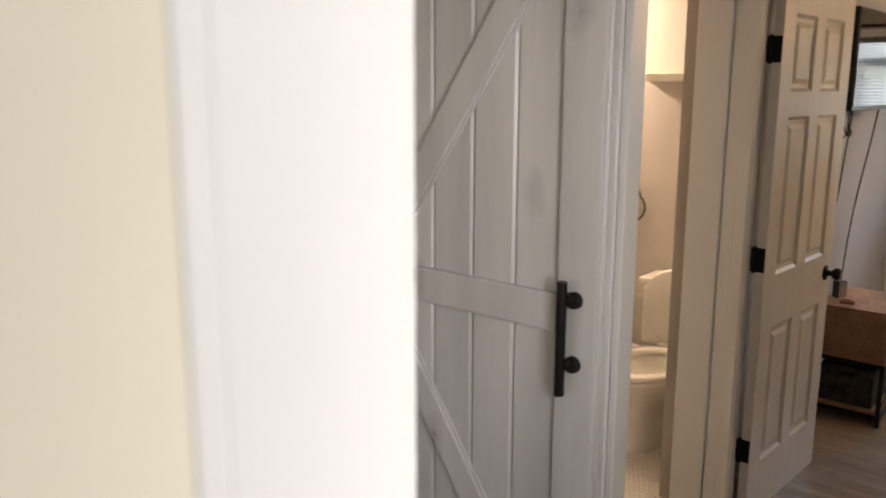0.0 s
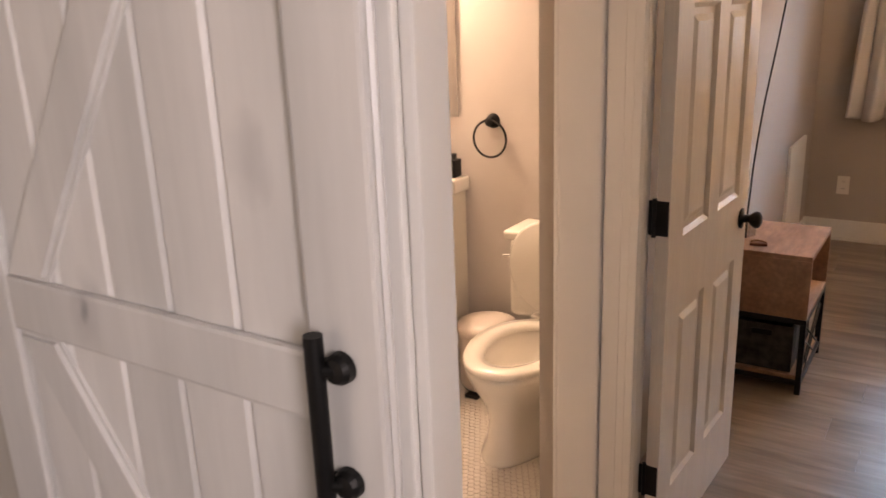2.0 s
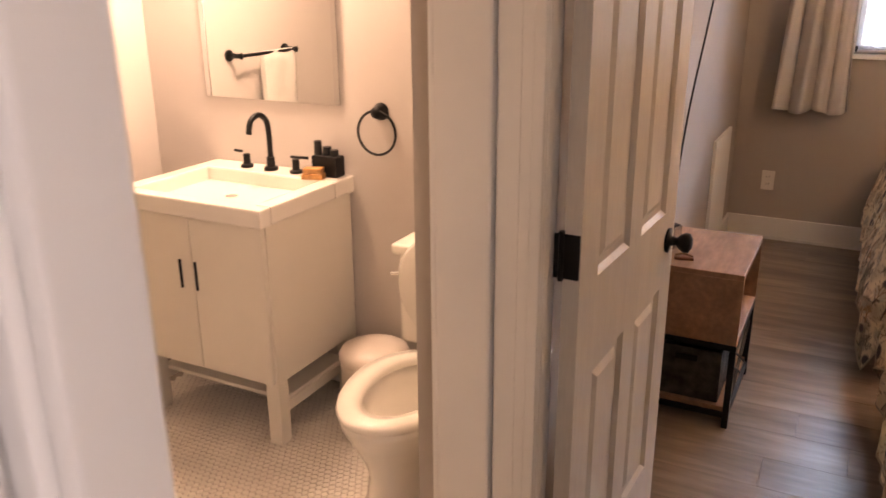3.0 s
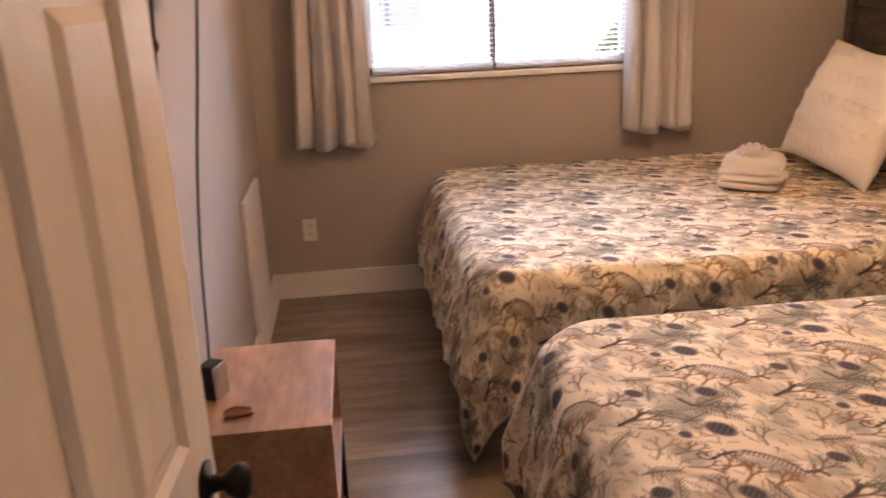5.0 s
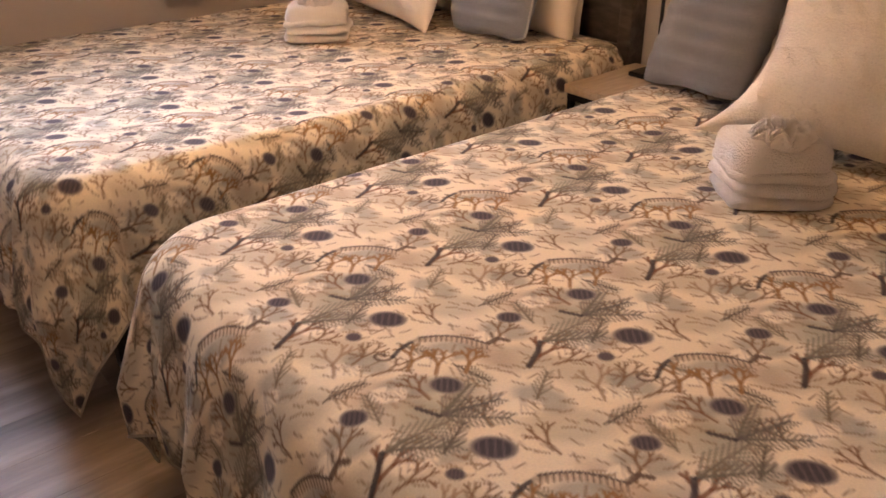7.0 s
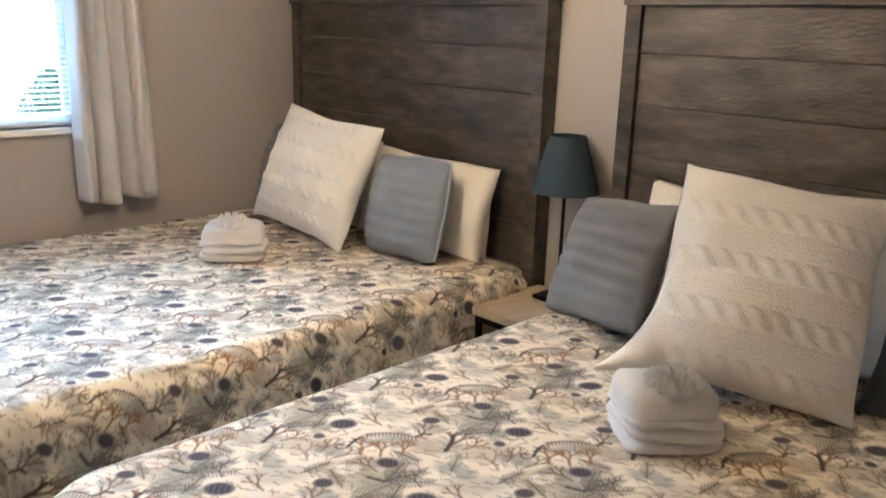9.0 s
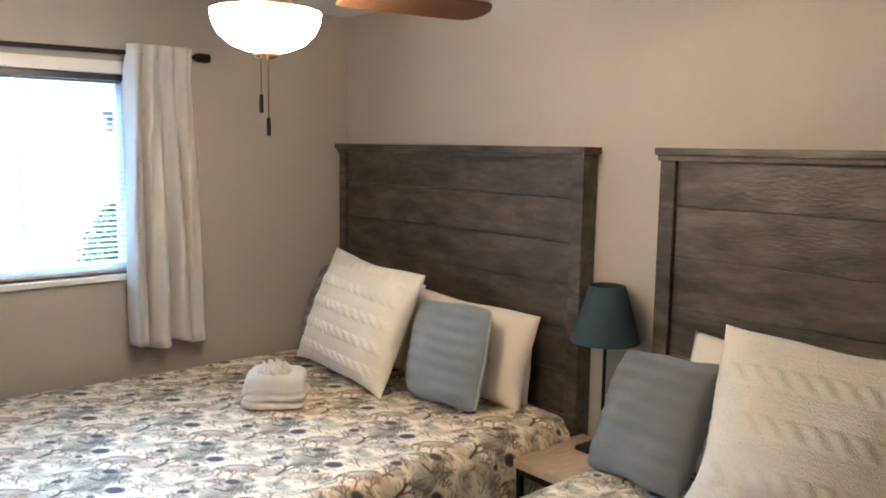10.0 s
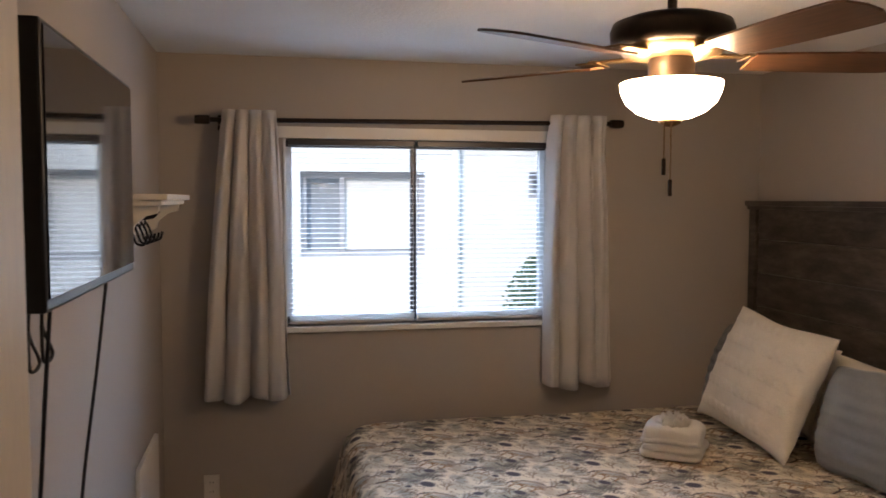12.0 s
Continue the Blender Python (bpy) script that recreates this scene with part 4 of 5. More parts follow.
def cushion(name, w, h, d, material, m, label, category="cushion", pinch=0.10, ribs=0, cable=0, piping=None, seed=1, soft=0.0, flop=0.0):
    """A stuffed cushion: two bulging faces with drawn-in sides and pointed corners. Local x: width, z: height, y: depth."""
    rnd = random.Random(seed)
    t = new(name)
    t.empty_display_size = 0.05
    t.matrix_world = m
    tagged(t, label, category, "cushions on the beds")
    n = 150 if cable else (70 if ribs else 30)
    p1, p2 = rnd.random() * 6, rnd.random() * 6
    bm = bmesh.new()
    for side in (-1, 1):
        def fn(u, v):
            a, b = 2 * u - 1, 2 * v - 1
            x = a * w / 2 * (1 - pinch * (1 - b * b) * abs(a) ** 3) * math.sqrt(1 - soft * b ** 6)
            z = b * h / 2 * (1 - pinch * (1 - a * a) * abs(b) ** 3) * math.sqrt(1 - soft * a ** 6)
            x += 0.004 * math.sin(5 * b + p1) * abs(a) ** 4
            z += 0.0035 * math.sin(5 * a + p2) * abs(b) ** 4
            k = max(0.0, (1 - a * a) * (1 - b * b))
            y = d / 2 * k ** 0.5
            y += 0.010 * k * math.sin(5 * a + p1) * math.sin(4 * b + p2)
            if ribs:
                y += 0.0042 * min(1, k * 4) * math.sin(z * ribs + 0.8 * math.sin(x * 9))
            if cable:
                g = z * cable / (2 * math.pi) + 0.35
                f = (g - math.floor(g)) * 2 - 1          # -1..1 across one cable and its gap
                e = min(1, k * 5)
                if abs(f) < 0.42:
                    q = f / 0.42
                    y += 0.0085 * e * (1 - q * q) ** 0.5 * (0.55 + 0.45 * math.cos(x * 118 + 1.9 * q))
                else:
                    y += 0.0004 * e * math.cos((abs(f) - 0.42) * 34)
            g2 = flop * ((1 - a) * (1 - b) / 4) ** 8       # one lower corner slumps forward
            return (x - 0.9 * g2, side * (y + 1.5 * g2 * min(1, k * 8) ** 0.5) - g2, z + h / 2 - 0.30 * g2)
        sheet([i / n for i in range(n + 1)], [i / n for i in range(n + 1)], fn, bm)
    bmesh.ops.remove_doubles(bm, verts=bm.verts, dist=0.0005)
    bmesh.ops.recalc_face_normals(bm, faces=bm.faces)
    part("cover", bm, material, t, smooth=True)
    if piping:
        pts = []
        for k in range(80):
            q = k / 80 * 4
            e, f = int(q), q % 1
            a, b = ((2 * f - 1, -1), (1, 2 * f - 1), (1 - 2 * f, 1), (-1, 1 - 2 * f))[e]
            pts.append((a * w / 2 * (1 - pinch * (1 - b * b) * abs(a) ** 3) * math.sqrt(1 - soft * b ** 6) + 0.004 * math.sin(5 * b + p1) * abs(a) ** 4, 0, b * h / 2 * (1 - pinch * (1 - a * a) * abs(b) ** 3) * math.sqrt(1 - soft * a ** 6) + 0.0035 * math.sin(5 * a + p2) * abs(b) ** 4 + h / 2))
        part("piping", tube(pts, 0.005, closed=True, n=6), piping, t)
    return t


def lean(x, y, z, face, back, roll=0):
    """Pose of a cushion at its bottom middle: face is the heading of its front in degrees, back how far it leans back."""
    return pose(x, y, z, 0, 0, face + 90) @ pose(0, 0, 0, -back, roll, 0)


# cushions stand on the spread and lean on the headboards; face 180 looks down the bed
cushion("bed_pillow", 0.71, 0.40, 0.18, COTTON, lean(2.765, 2.505, 0.674, 186, 17, 2), "ivory cotton pillow propped on the headboard", "pillow", 0.05, seed=2)
cushion("bed_pillow", 0.68, 0.36, 0.14, COTTON, lean(2.85, 2.500, 0.666, 182, 8), "ivory cotton pillow behind another on the headboard", "pillow", 0.05, seed=12)
cushion("bed_pillow", 0.66, 0.42, 0.16, COTTON, lean(2.79, 3.24, 0.665, 180, 20), "ivory cotton pillow propped on the headboard", "pillow", 0.05, seed=3)
cushion("throw_cushion", 0.46, 0.415, 0.20, BLUECUSHION, lean(2.605, 2.42, 0.676, 179, 15.5, -4), "blue-grey ribbed cushion with piped edge", "cushion", 0.02, ribs=120, piping=PIPING, seed=4, soft=0.14)
cushion("throw_cushion", 0.46, 0.46, 0.16, GREYCUSHION, lean(2.64, 3.38, 0.665, 180, 20), "slate grey ribbed cushion half hidden by a cream one", "cushion", 0.02, ribs=120, seed=5, soft=0.16)
cushion("throw_cushion", 0.69, 0.56, 0.22, KNIT, lean(2.470, 2.985, 0.682, 180, 22.5, 3.9), "cream cable-knit cushion propped against the pillows", "cushion", 0.08, cable=60, seed=6)
cushion("bed_pillow", 0.70, 0.45, 0.20, COTTON, lean(2.77, 1.10, 0.685, 180, 18), "ivory cotton pillow propped on the headboard", "pillow", 0.05, seed=7)
cushion("bed_pillow", 0.66, 0.44, 0.16, COTTON, lean(2.76, 0.42, 0.685, 180, 20), "ivory cotton pillow propped on the headboard", "pillow", 0.05, seed=8)
cushion("throw_cushion", 0.46, 0.42, 0.17, GREYCUSHION, lean(2.50, 1.395, 0.706, 164, 26, -7), "slate grey pleated cushion beside the large cream one", "cushion", 0.04, ribs=120, seed=9, soft=0.08)
cushion("throw_cushion", 0.48, 0.46, 0.15, CHARCOAL, lean(2.56, 0.36, 0.685, 180, 22), "plain charcoal linen cushion against the headboard", "cushion", 0.06, seed=10)
cushion("throw_cushion", 0.54, 0.61, 0.22, KNIT, lean(2.335, 0.806, 0.706, 204, 32, 6), "large cream cable-knit square cushion", "cushion", 0.07, cable=47, seed=11, flop=0.10)


def towel_stack(m, label, seed, w=0.225, d=0.215):
    """Plump folded towels with a rosette of cloth on top."""
    t = new("folded_towel")
    t.empty_display_size = 0.05
    t.matrix_world = m
    tagged(t, label, "towel", "folded towels on the beds")
    rnd = random.Random(seed)

    def sgn(v, e):
        return math.copysign(abs(v) ** e, v)

    def layer(z0, hgt, sd, sw, plan, side, shift, k):
        def fn(u, v):
            a, b = u * 2 * math.pi, (v - 0.5) * math.pi
            c = abs(math.cos(b)) ** side
            p = Vector((sd / 2 * c * sgn(math.cos(a), plan) + shift[0], sw / 2 * c * sgn(math.sin(a), plan) + shift[1], z0 + hgt / 2 * (1 + sgn(math.sin(b), 0.75))))
            q = noise.noise_vector(p * 15 + Vector((seed, k, 0))) * 0.012
            q.z *= min(1.0, max(0.0, p.z - 0.004) / 0.02)
            return p + q
        bm = sheet([i / 56 for i in range(57)], [0.01 + 0.98 * i / 22 for i in range(23)], fn)
        bmesh.ops.remove_doubles(bm, verts=bm.verts, dist=0.0004)
        bmesh.ops.holes_fill(bm, edges=[e for e in bm.edges if e.is_boundary], sides=0)
        bmesh.ops.recalc_face_normals(bm, faces=bm.faces)
        return part("towel_fold", bm, TOWEL, t, smooth=True)

    z = 0.0
    for i, hgt in enumerate((0.036, 0.036, 0.034)):
        layer(z, hgt, d - 0.004 * i, w - 0.006 * i, 0.28, 0.40, (rnd.uniform(-0.005, 0.005), rnd.uniform(-0.005, 0.005)), i)
        z += hgt - 0.006
    # the top towel is rolled over the stack as a plump loaf
    layer(z - 0.030, 0.088, d - 0.012, w - 0.010, 0.36, 0.48, (0.004, 0), 7)
    z += 0.050
    for k in range(4):
        r = 0.008 + 0.013 * k
        n = 4 + 2 * k

        def ruffle(u, v, r=r, n=n, k=k):
            a = u * 2 * math.pi
            w2 = math.sin(n * a + k * 1.7 + seed)
            rr = r + 0.010 * w2 * v + 0.008 * v
            return (rr * math.cos(a) - 0.030, rr * math.sin(a) * 1.15, z + 0.010 - 0.0060 * k + (0.034 + 0.012 * math.cos(n * a + seed)) * v)
        part("rosette_fold", sheet([i / 60 for i in range(61)], [i / 5 for i in range(6)], ruffle), TOWEL, t, smooth=True).modifiers.new("thick", 'SOLIDIFY').thickness = 0.005
    return t


towel_stack(pose(2.098, 2.850, 0.664, 0, 0, 52), "folded white towels with a twisted rosette on top", 2, 0.25, 0.215)
towel_stack(pose(2.062, 0.858, 0.684, 0, 0, 52), "folded white towels with a twisted rosette, leaning on a cushion", 4, 0.235, 0.20)

# ---------- between the beds ----------
st = thing("side_table", (2.58, 1.585, 0), "small side table with a pale wood top on black legs", "side table")
part("tabletop", box((0, 0, 0.555), (0.41, 0.40, 0.585), 0.003), PALEOAK, st)
part("apron", box((0.015, 0.015, 0.525), (0.395, 0.385, 0.555), 0.002), BLACK, st)
for x in (0.015, 0.370):
    for y in (0.015, 0.36):
        part("leg", box((x, y, 0), (x + 0.025, y + 0.025, 0.525), 0.002), BLACK, st)
part("lower_shelf", box((0.04, 0.04, 0.18), (0.37, 0.36, 0.20), 0.002), PALEOAK, st)
tl = thing("table_lamp", (2.90, 1.815, 0.585), "table lamp with a dark teal fabric shade and thin black stem", "lamp")
part("base", box((-0.07, -0.07, 0), (0.07, 0.07, 0.018), 0.006), BLACK, tl)
part("stem", cyl((0, 0, 0.018), (0, 0, 0.62), 0.007, n=14), BLACK, tl)
sh = part("shade", lathe([(0.128, 0.425), (0.066, 0.635), (0.063, 0.635), (0.125, 0.427), (0.128, 0.425)], 48), SHADE, tl, "dark teal tapered shade", smooth=False)
for k in range(3):
    a = k * 2.094
    part("shade_spoke", cyl((0, 0, 0.615), (0.065 * math.cos(a), 0.065 * math.sin(a), 0.630), 0.0015, n=6), BLACK, sh)
part("bulb", lathe([(0, 0.54), (0.028, 0.51), (0.03, 0.48), (0.014, 0.44), (0.013, 0.42)], 18), PLASTIC, tl)

# ---------- television wall ----------
tv = thing("television", (0.12, 1.60, 1.785), "black flat television on a wall mount", "television")
tv.matrix_world = pose(0.115, 1.597, 1.783, 0, 0, 0)
part("body", box((-0.048, -0.41, -0.236), (0.0, 0.41, 0.236), 0.006), TVBLACK, tv)
part("screen", box((-0.002, -0.398, -0.214), (0.003, 0.398, 0.226), 0.0015), SCREEN, tv, "dark reflective screen")
part("back_housing", box((-0.085, -0.27, -0.19), (-0.046, 0.27, 0.12), 0.012), TVBLACK, tv)
part("wall_mount", box((-0.16, -0.2, -0.10), (-0.083, 0.2, 0.10), 0.006), BLACK, tv)
CABLE = mat("black_rubber_cable", (0.012, 0.011, 0.011), 0.5)
for name, pts in (("power_cable", [(0.085, 1.33, 1.56), (0.07, 1.335, 1.38), (0.050, 1.35, 1.15), (0.018, 1.40, 0.92), (-0.012, 1.47, 0.72), (-0.026, 1.50, 0.56), (-0.028, 1.50, 0.30)]),
                  ("power_cable", [(0.095, 1.77, 1.56), (0.072, 1.755, 1.35), (0.044, 1.725, 1.1), (0.030, 1.69, 0.88), (0.028, 1.66, 0.73), (0.036, 1.60, 0.66), (0.044, 1.553, 0.62)])):
    tagged(part(name, tube(smooth_path(pts), 0.0038, n=8), CABLE, smooth=True), "thin black cable hanging down the wall below the television", "cable")
for y in (1.385, 1.475):
    o = tagged(part("mount_strap", tube(smooth_path([(0.04, y, 1.56), (0.03, y + 0.004, 1.49), (0.045, y + 0.016, 1.43), (0.035, y - 0.010, 1.42), (0.03, y + 0.002, 1.49)]), 0.0035, n=8), CABLE, smooth=True), "black looped strap hanging below the television", "strap")

shf = thing("wall_shelf", (XL, 2.95, 1.598), "white moulded coat shelf with dark hooks", "shelf")
part("top_board", box((0, -0.36, 0.130), (0.175, 0.36, 0.150), 0.004), WHITEWOOD, shf)
part("cornice", box((0, -0.345, 0.112), (0.155, 0.345, 0.130), 0.006), WHITEWOOD, shf)
part("back_board", box((0, -0.33, 0.0), (0.018, 0.33, 0.112), 0.003), WHITEWOOD, shf)
for y in (-0.30, 0.27):
    bm = bmesh.new()
    prof = [(0, 0.112), (0.14, 0.112), (0.135, 0.085), (0.095, 0.075), (0.06, 0.045), (0.05, 0.015), (0.02, 0.0), (0, -0.01)]
    f = [bm.verts.new((x, y, z)) for x, z in prof]
    k = [bm.verts.new((x, y + 0.03, z)) for x, z in prof]
    bm.faces.new(f)
    bm.faces.new(k[::-1])
    for i in range(len(prof)):
        bm.faces.new((f[i], k[i], k[(i + 1) % len(prof)], f[(i + 1) % len(prof)]))
    bmesh.ops.recalc_face_normals(bm, faces=bm.faces)
    part("corbel", bm, WHITEWOOD, shf)
for i in range(5):
    y = -0.2 + 0.1 * i
    hk = part("hook", tube(smooth_path([(0.018, y, 0.05), (0.035, y, 0.02), (0.05, y, -0.02), (0.075, y, -0.025), (0.085, y, 0.005)]), 0.0045, n=8), BLACK, shf, smooth=True)
    part("upper_prong", tube(smooth_path([(0.018, y, 0.06), (0.05, y, 0.06), (0.075, y, 0.085)]), 0.0045, n=8), BLACK, hk, smooth=True)
    part("hook_plate", box((0.017, y - 0.011, 0.02), (0.021, y + 0.011, 0.085), 0.002), BLACK, hk)

ns = thing("nightstand", (0.012, 1.315, 0), "light oak nightstand with an open box top and black metal frame", "nightstand")
NX, NY = 0.335, 0.485
part("top", box((0, 0, 0.565), (NX, NY, 0.585), 0.002), OAK, ns)
part("side_panel", box((0, 0, 0.325), (NX, 0.016, 0.565), 0.001), OAK, ns)
part("side_panel", box((0, NY - 0.016, 0.325), (NX, NY, 0.565), 0.001), OAK, ns)
part("back_panel", box((0, 0.016, 0.325), (0.012, NY - 0.016, 0.565)), OAK, ns)
part("shelf", box((0.012, 0.016, 0.325), (NX, NY - 0.016, 0.341), 0.001), OAK, ns)
part("shelf", box((0.012, 0.012, 0.060), (NX - 0.012, NY - 0.012, 0.078), 0.001), OAK, ns)
for x in (0, NX - 0.022):
    for y in (0, NY - 0.022):
        part("leg", box((x, y, 0), (x + 0.022, y + 0.022, 0.303), 0.002), BLACK, ns)
for z in (0.303, 0.040):
    for lo, hi in (((0, 0, z), (NX, 0.022, z + 0.020)), ((0, NY - 0.022, z), (NX, NY, z + 0.020)), ((0, 0.022, z), (0.022, NY - 0.022, z + 0.020)), ((NX - 0.022, 0.022, z), (NX, NY - 0.022, z + 0.020))):
        part("frame_bar", box(lo, hi, 0.002), BLACK, ns)
for a, b in (((NX - 0.011, 0.022, 0.06), (NX - 0.011, NY - 0.022, 0.30)), ((NX - 0.011, NY - 0.022, 0.06), (NX - 0.011, 0.022, 0.30)), ((NX - 0.011, 0.13, 0.06), (NX - 0.011, NY - 0.022, 0.24)), ((NX - 0.011, NY - 0.13, 0.06), (NX - 0.011, 0.022, 0.24))):
    part("cross_brace", cyl(a, b, 0.004, n=8), BLACK, ns)
bin_ = thing("storage_bin", (0.05, 1.345, 0.079), "dark mottled fabric storage bin on the nightstand's lower shelf", "bin")
bm = bmesh.new()
for lo, hi in (((0, 0, 0), (0.25, 0.008, 0.195)), ((0, 0.412, 0), (0.25, 0.42, 0.195)), ((0, 0.008, 0), (0.008, 0.412, 0.195)), ((0.242, 0.008, 0), (0.25, 0.412, 0.195)), ((0.008, 0.008, 0), (0.242, 0.412, 0.008))):
    box(lo, hi, 0.002, bm)
part("body", bm, CLOTHBIN, bin_)
part("handle", box((0.09, -0.010, 0.150), (0.17, 0.0, 0.172), 0.004), BLACK, bin_)
ck = thing("alarm_clock", (0.058, 1.510, 0.585), "small black clock with a silver face", "clock", rz=-24)
part("case", box((-0.022, -0.027, 0), (0.018, 0.027, 0.090), 0.005), TVBLACK, ck)
part("face_bezel", box((0.016, -0.026, 0.003), (0.026, 0.026, 0.087), 0.004), SILVER, ck)
part("face_glass", box((0.0255, -0.020, 0.010), (0.0275, 0.020, 0.080), 0.001), SILVER, ck)
kf = thing("key_fob", (0.128, 1.402, 0.585), "small brown leather tag on the nightstand", "key fob", rz=12)
part("tag", box((-0.034, -0.018, 0), (0.034, 0.018, 0.011), 0.005), mat("brown_leather", (0.24, 0.10, 0.05), 0.55), kf)
part("strap", tube(smooth_path([(-0.030, 0.004, 0.013), (-0.008, 0.009, 0.017), (0.016, 0.002, 0.016), (0.030, -0.006, 0.013)]), 0.004, n=8), mat("tan_strap", (0.34, 0.18, 0.09), 0.6), kf, smooth=True)

# ---------- ceiling fan ----------
fan = thing("ceiling_fan", (1.55, 1.88, H), "dark bronze ceiling fan with brown blades and a lit glass bowl", "ceiling fan")
part("canopy", lathe([(0, 0), (0.07, -0.001), (0.068, -0.03), (0.03, -0.055), (0, -0.056)], 32), BRONZE, fan, smooth=True)
part("downrod", cyl((0, 0, -0.05), (0, 0, -0.17), 0.013), BRONZE, fan)
mo = part("motor", lathe([(0, -0.150), (0.035, -0.150), (0.05, -0.160), (0.12, -0.170), (0.160, -0.185), (0.168, -0.205), (0.166, -0.235), (0.150, -0.252), (0.10, -0.258), (0, -0.258)], 48), BRONZE, fan, smooth=True)
part("motor_band", lathe([(0.150, -0.250), (0.130, -0.272), (0.085, -0.280), (0, -0.280)], 48), BRASS, mo, "antique brass band", smooth=True)
part("light_collar", lathe([(0.058, -0.272), (0.064, -0.300), (0.062, -0.330), (0.075, -0.338), (0.07, -0.345), (0, -0.345)], 36), BRONZE, fan, smooth=True)
bw = part("glass_bowl", lathe([(0.133, -0.345), (0.139, -0.347), (0.136, -0.372), (0.121, -0.403), (0.092, -0.428), (0.055, -0.443), (0, -0.448)], 48), BOWL, fan, "glowing frosted glass bowl", smooth=True)
part("finial", lathe([(0, -0.446), (0.034, -0.448), (0.030, -0.458), (0.012, -0.466), (0, -0.468)], 20), BRASS, fan, smooth=True)
for k in range(5):
    a = radians(-10 + 72 * k)
    r = Matrix.Rotation(a, 4, 'Z')
    ir = part("blade_iron", box((0.10, -0.022, -0.276), (0.24, 0.022, -0.268), 0.004), BRASS, fan)
    ir.matrix_local = r
    part("iron_plate", box((0.20, -0.045, -0.281), (0.27, 0.045, -0.276), 0.004), BRASS, ir)

    def blade(u, v):
        x = 0.215 + 0.455 * u
        w = (0.058 + 0.014 * math.sin(u * 2.2)) * (1 if u < 0.9 else math.sqrt(max(0.0, 1 - ((u - 0.9) / 0.1) ** 2 * 0.92)))
        return (x, (2 * v - 1) * w, -0.284 - (2 * v - 1) * w * 0.20)
    bl = part("blade", sheet([i / 24 for i in range(25)], [i / 6 for i in range(7)], blade), WALNUT, fan)
    bl.matrix_local = r
    md = bl.modifiers.new("thick", 'SOLIDIFY')
    md.thickness = 0.006
for x, y, z in ((-0.043, -0.05, -0.557), (-0.026, -0.055, -0.614)):
    pc = part("pull_chain", cyl((x, y, -0.335), (x, y, z), 0.0018, n=6), BRASS, fan)
    part("pull_knob", cyl((x, y, z), (x, y, z - 0.045), 0.0055, n=10), BRONZE, pc)

# ---------- bathroom ----------
to = thing("toilet", (-0.475, 1.0, 0), "white porcelain toilet with the lid up", "toilet")


def oval_stack(rings, n=40, close=True):
    """Ovals (centre y, half width, front half, back half, z), skinned."""
    bm = bmesh.new()
    rs = []
    for cy, hw, hf, hb, z in rings:
        rs.append([bm.verts.new((hw * math.cos(a), cy + (hb if math.sin(a) > 0 else hf) * math.sin(a), z)) for a in [2 * math.pi * i / n for i in range(n)]])
    for p, q in zip(rs, rs[1:]):
        for i in range(n):
            bm.faces.new((p[i], p[(i + 1) % n], q[(i + 1) % n], q[i]))
    if close:
        bm.faces.new(rs[0][::-1])
        bm.faces.new(rs[-1])
    bmesh.ops.recalc_face_normals(bm, faces=bm.faces)
    return bm


part("bowl", oval_stack([(-0.42, 0.135, 0.335, 0.25, 0.0), (-0.42, 0.135, 0.335, 0.25, 0.015), (-0.42, 0.116, 0.305, 0.25, 0.06), (-0.42, 0.110, 0.290, 0.25, 0.15), (-0.44, 0.135, 0.285, 0.23, 0.215), (-0.47, 0.175, 0.295, 0.23, 0.285), (-0.49, 0.186, 0.300, 0.23, 0.335), (-0.49, 0.188, 0.302, 0.23, 0.358),
                         (-0.50, 0.115, 0.210, 0.17, 0.359), (-0.50, 0.10, 0.185, 0.15, 0.31), (-0.50, 0.06, 0.10, 0.08, 0.22)]), PORCELAIN, to, smooth=True)
part("seat", oval_stack([(-0.49, 0.190, 0.305, 0.22, 0.361), (-0.49, 0.194, 0.310, 0.225, 0.371), (-0.49, 0.188, 0.302, 0.22, 0.383), (-0.495, 0.150, 0.255, 0.19, 0.387), (-0.50, 0.118, 0.212, 0.165, 0.379), (-0.50, 0.116, 0.210, 0.165, 0.362)], close=False), PORCELAIN, to, smooth=True)
lid = part("lid", oval_stack([(0, 0.182, 0.190, 0.205, 0.0), (0, 0.186, 0.195, 0.210, 0.008), (0, 0.176, 0.185, 0.200, 0.020)]), PORCELAIN, to, smooth=True)
lid.matrix_local = pose(0, -0.250, 0.578, 97, 0, 0)
part("hinge_block", box((-0.09, -0.275, 0.360), (0.09, -0.235, 0.392), 0.008), PORCELAIN, to)
part("tank", box((-0.220, -0.205, 0.345), (0.220, -0.012, 0.668), 0.03, seg=4), PORCELAIN, to, smooth=True)
part("tank_lid", box((-0.235, -0.222, 0.668), (0.235, -0.006, 0.706), 0.014, seg=4), PORCELAIN, to, smooth=True)
lv = part("flush_lever", cyl((-0.17, -0.205, 0.615), (-0.17, -0.228, 0.615), 0.014, n=16), CHROME, to, "chrome flush lever")
part("lever_arm", cyl((-0.17, -0.228, 0.615), (-0.225, -0.235, 0.608), 0.007, n=12), CHROME, lv)
part("foot", box((-0.125, -0.30, 0.0), (0.125, -0.03, 0.345), 0.05, seg=4), PORCELAIN, to, smooth=True)

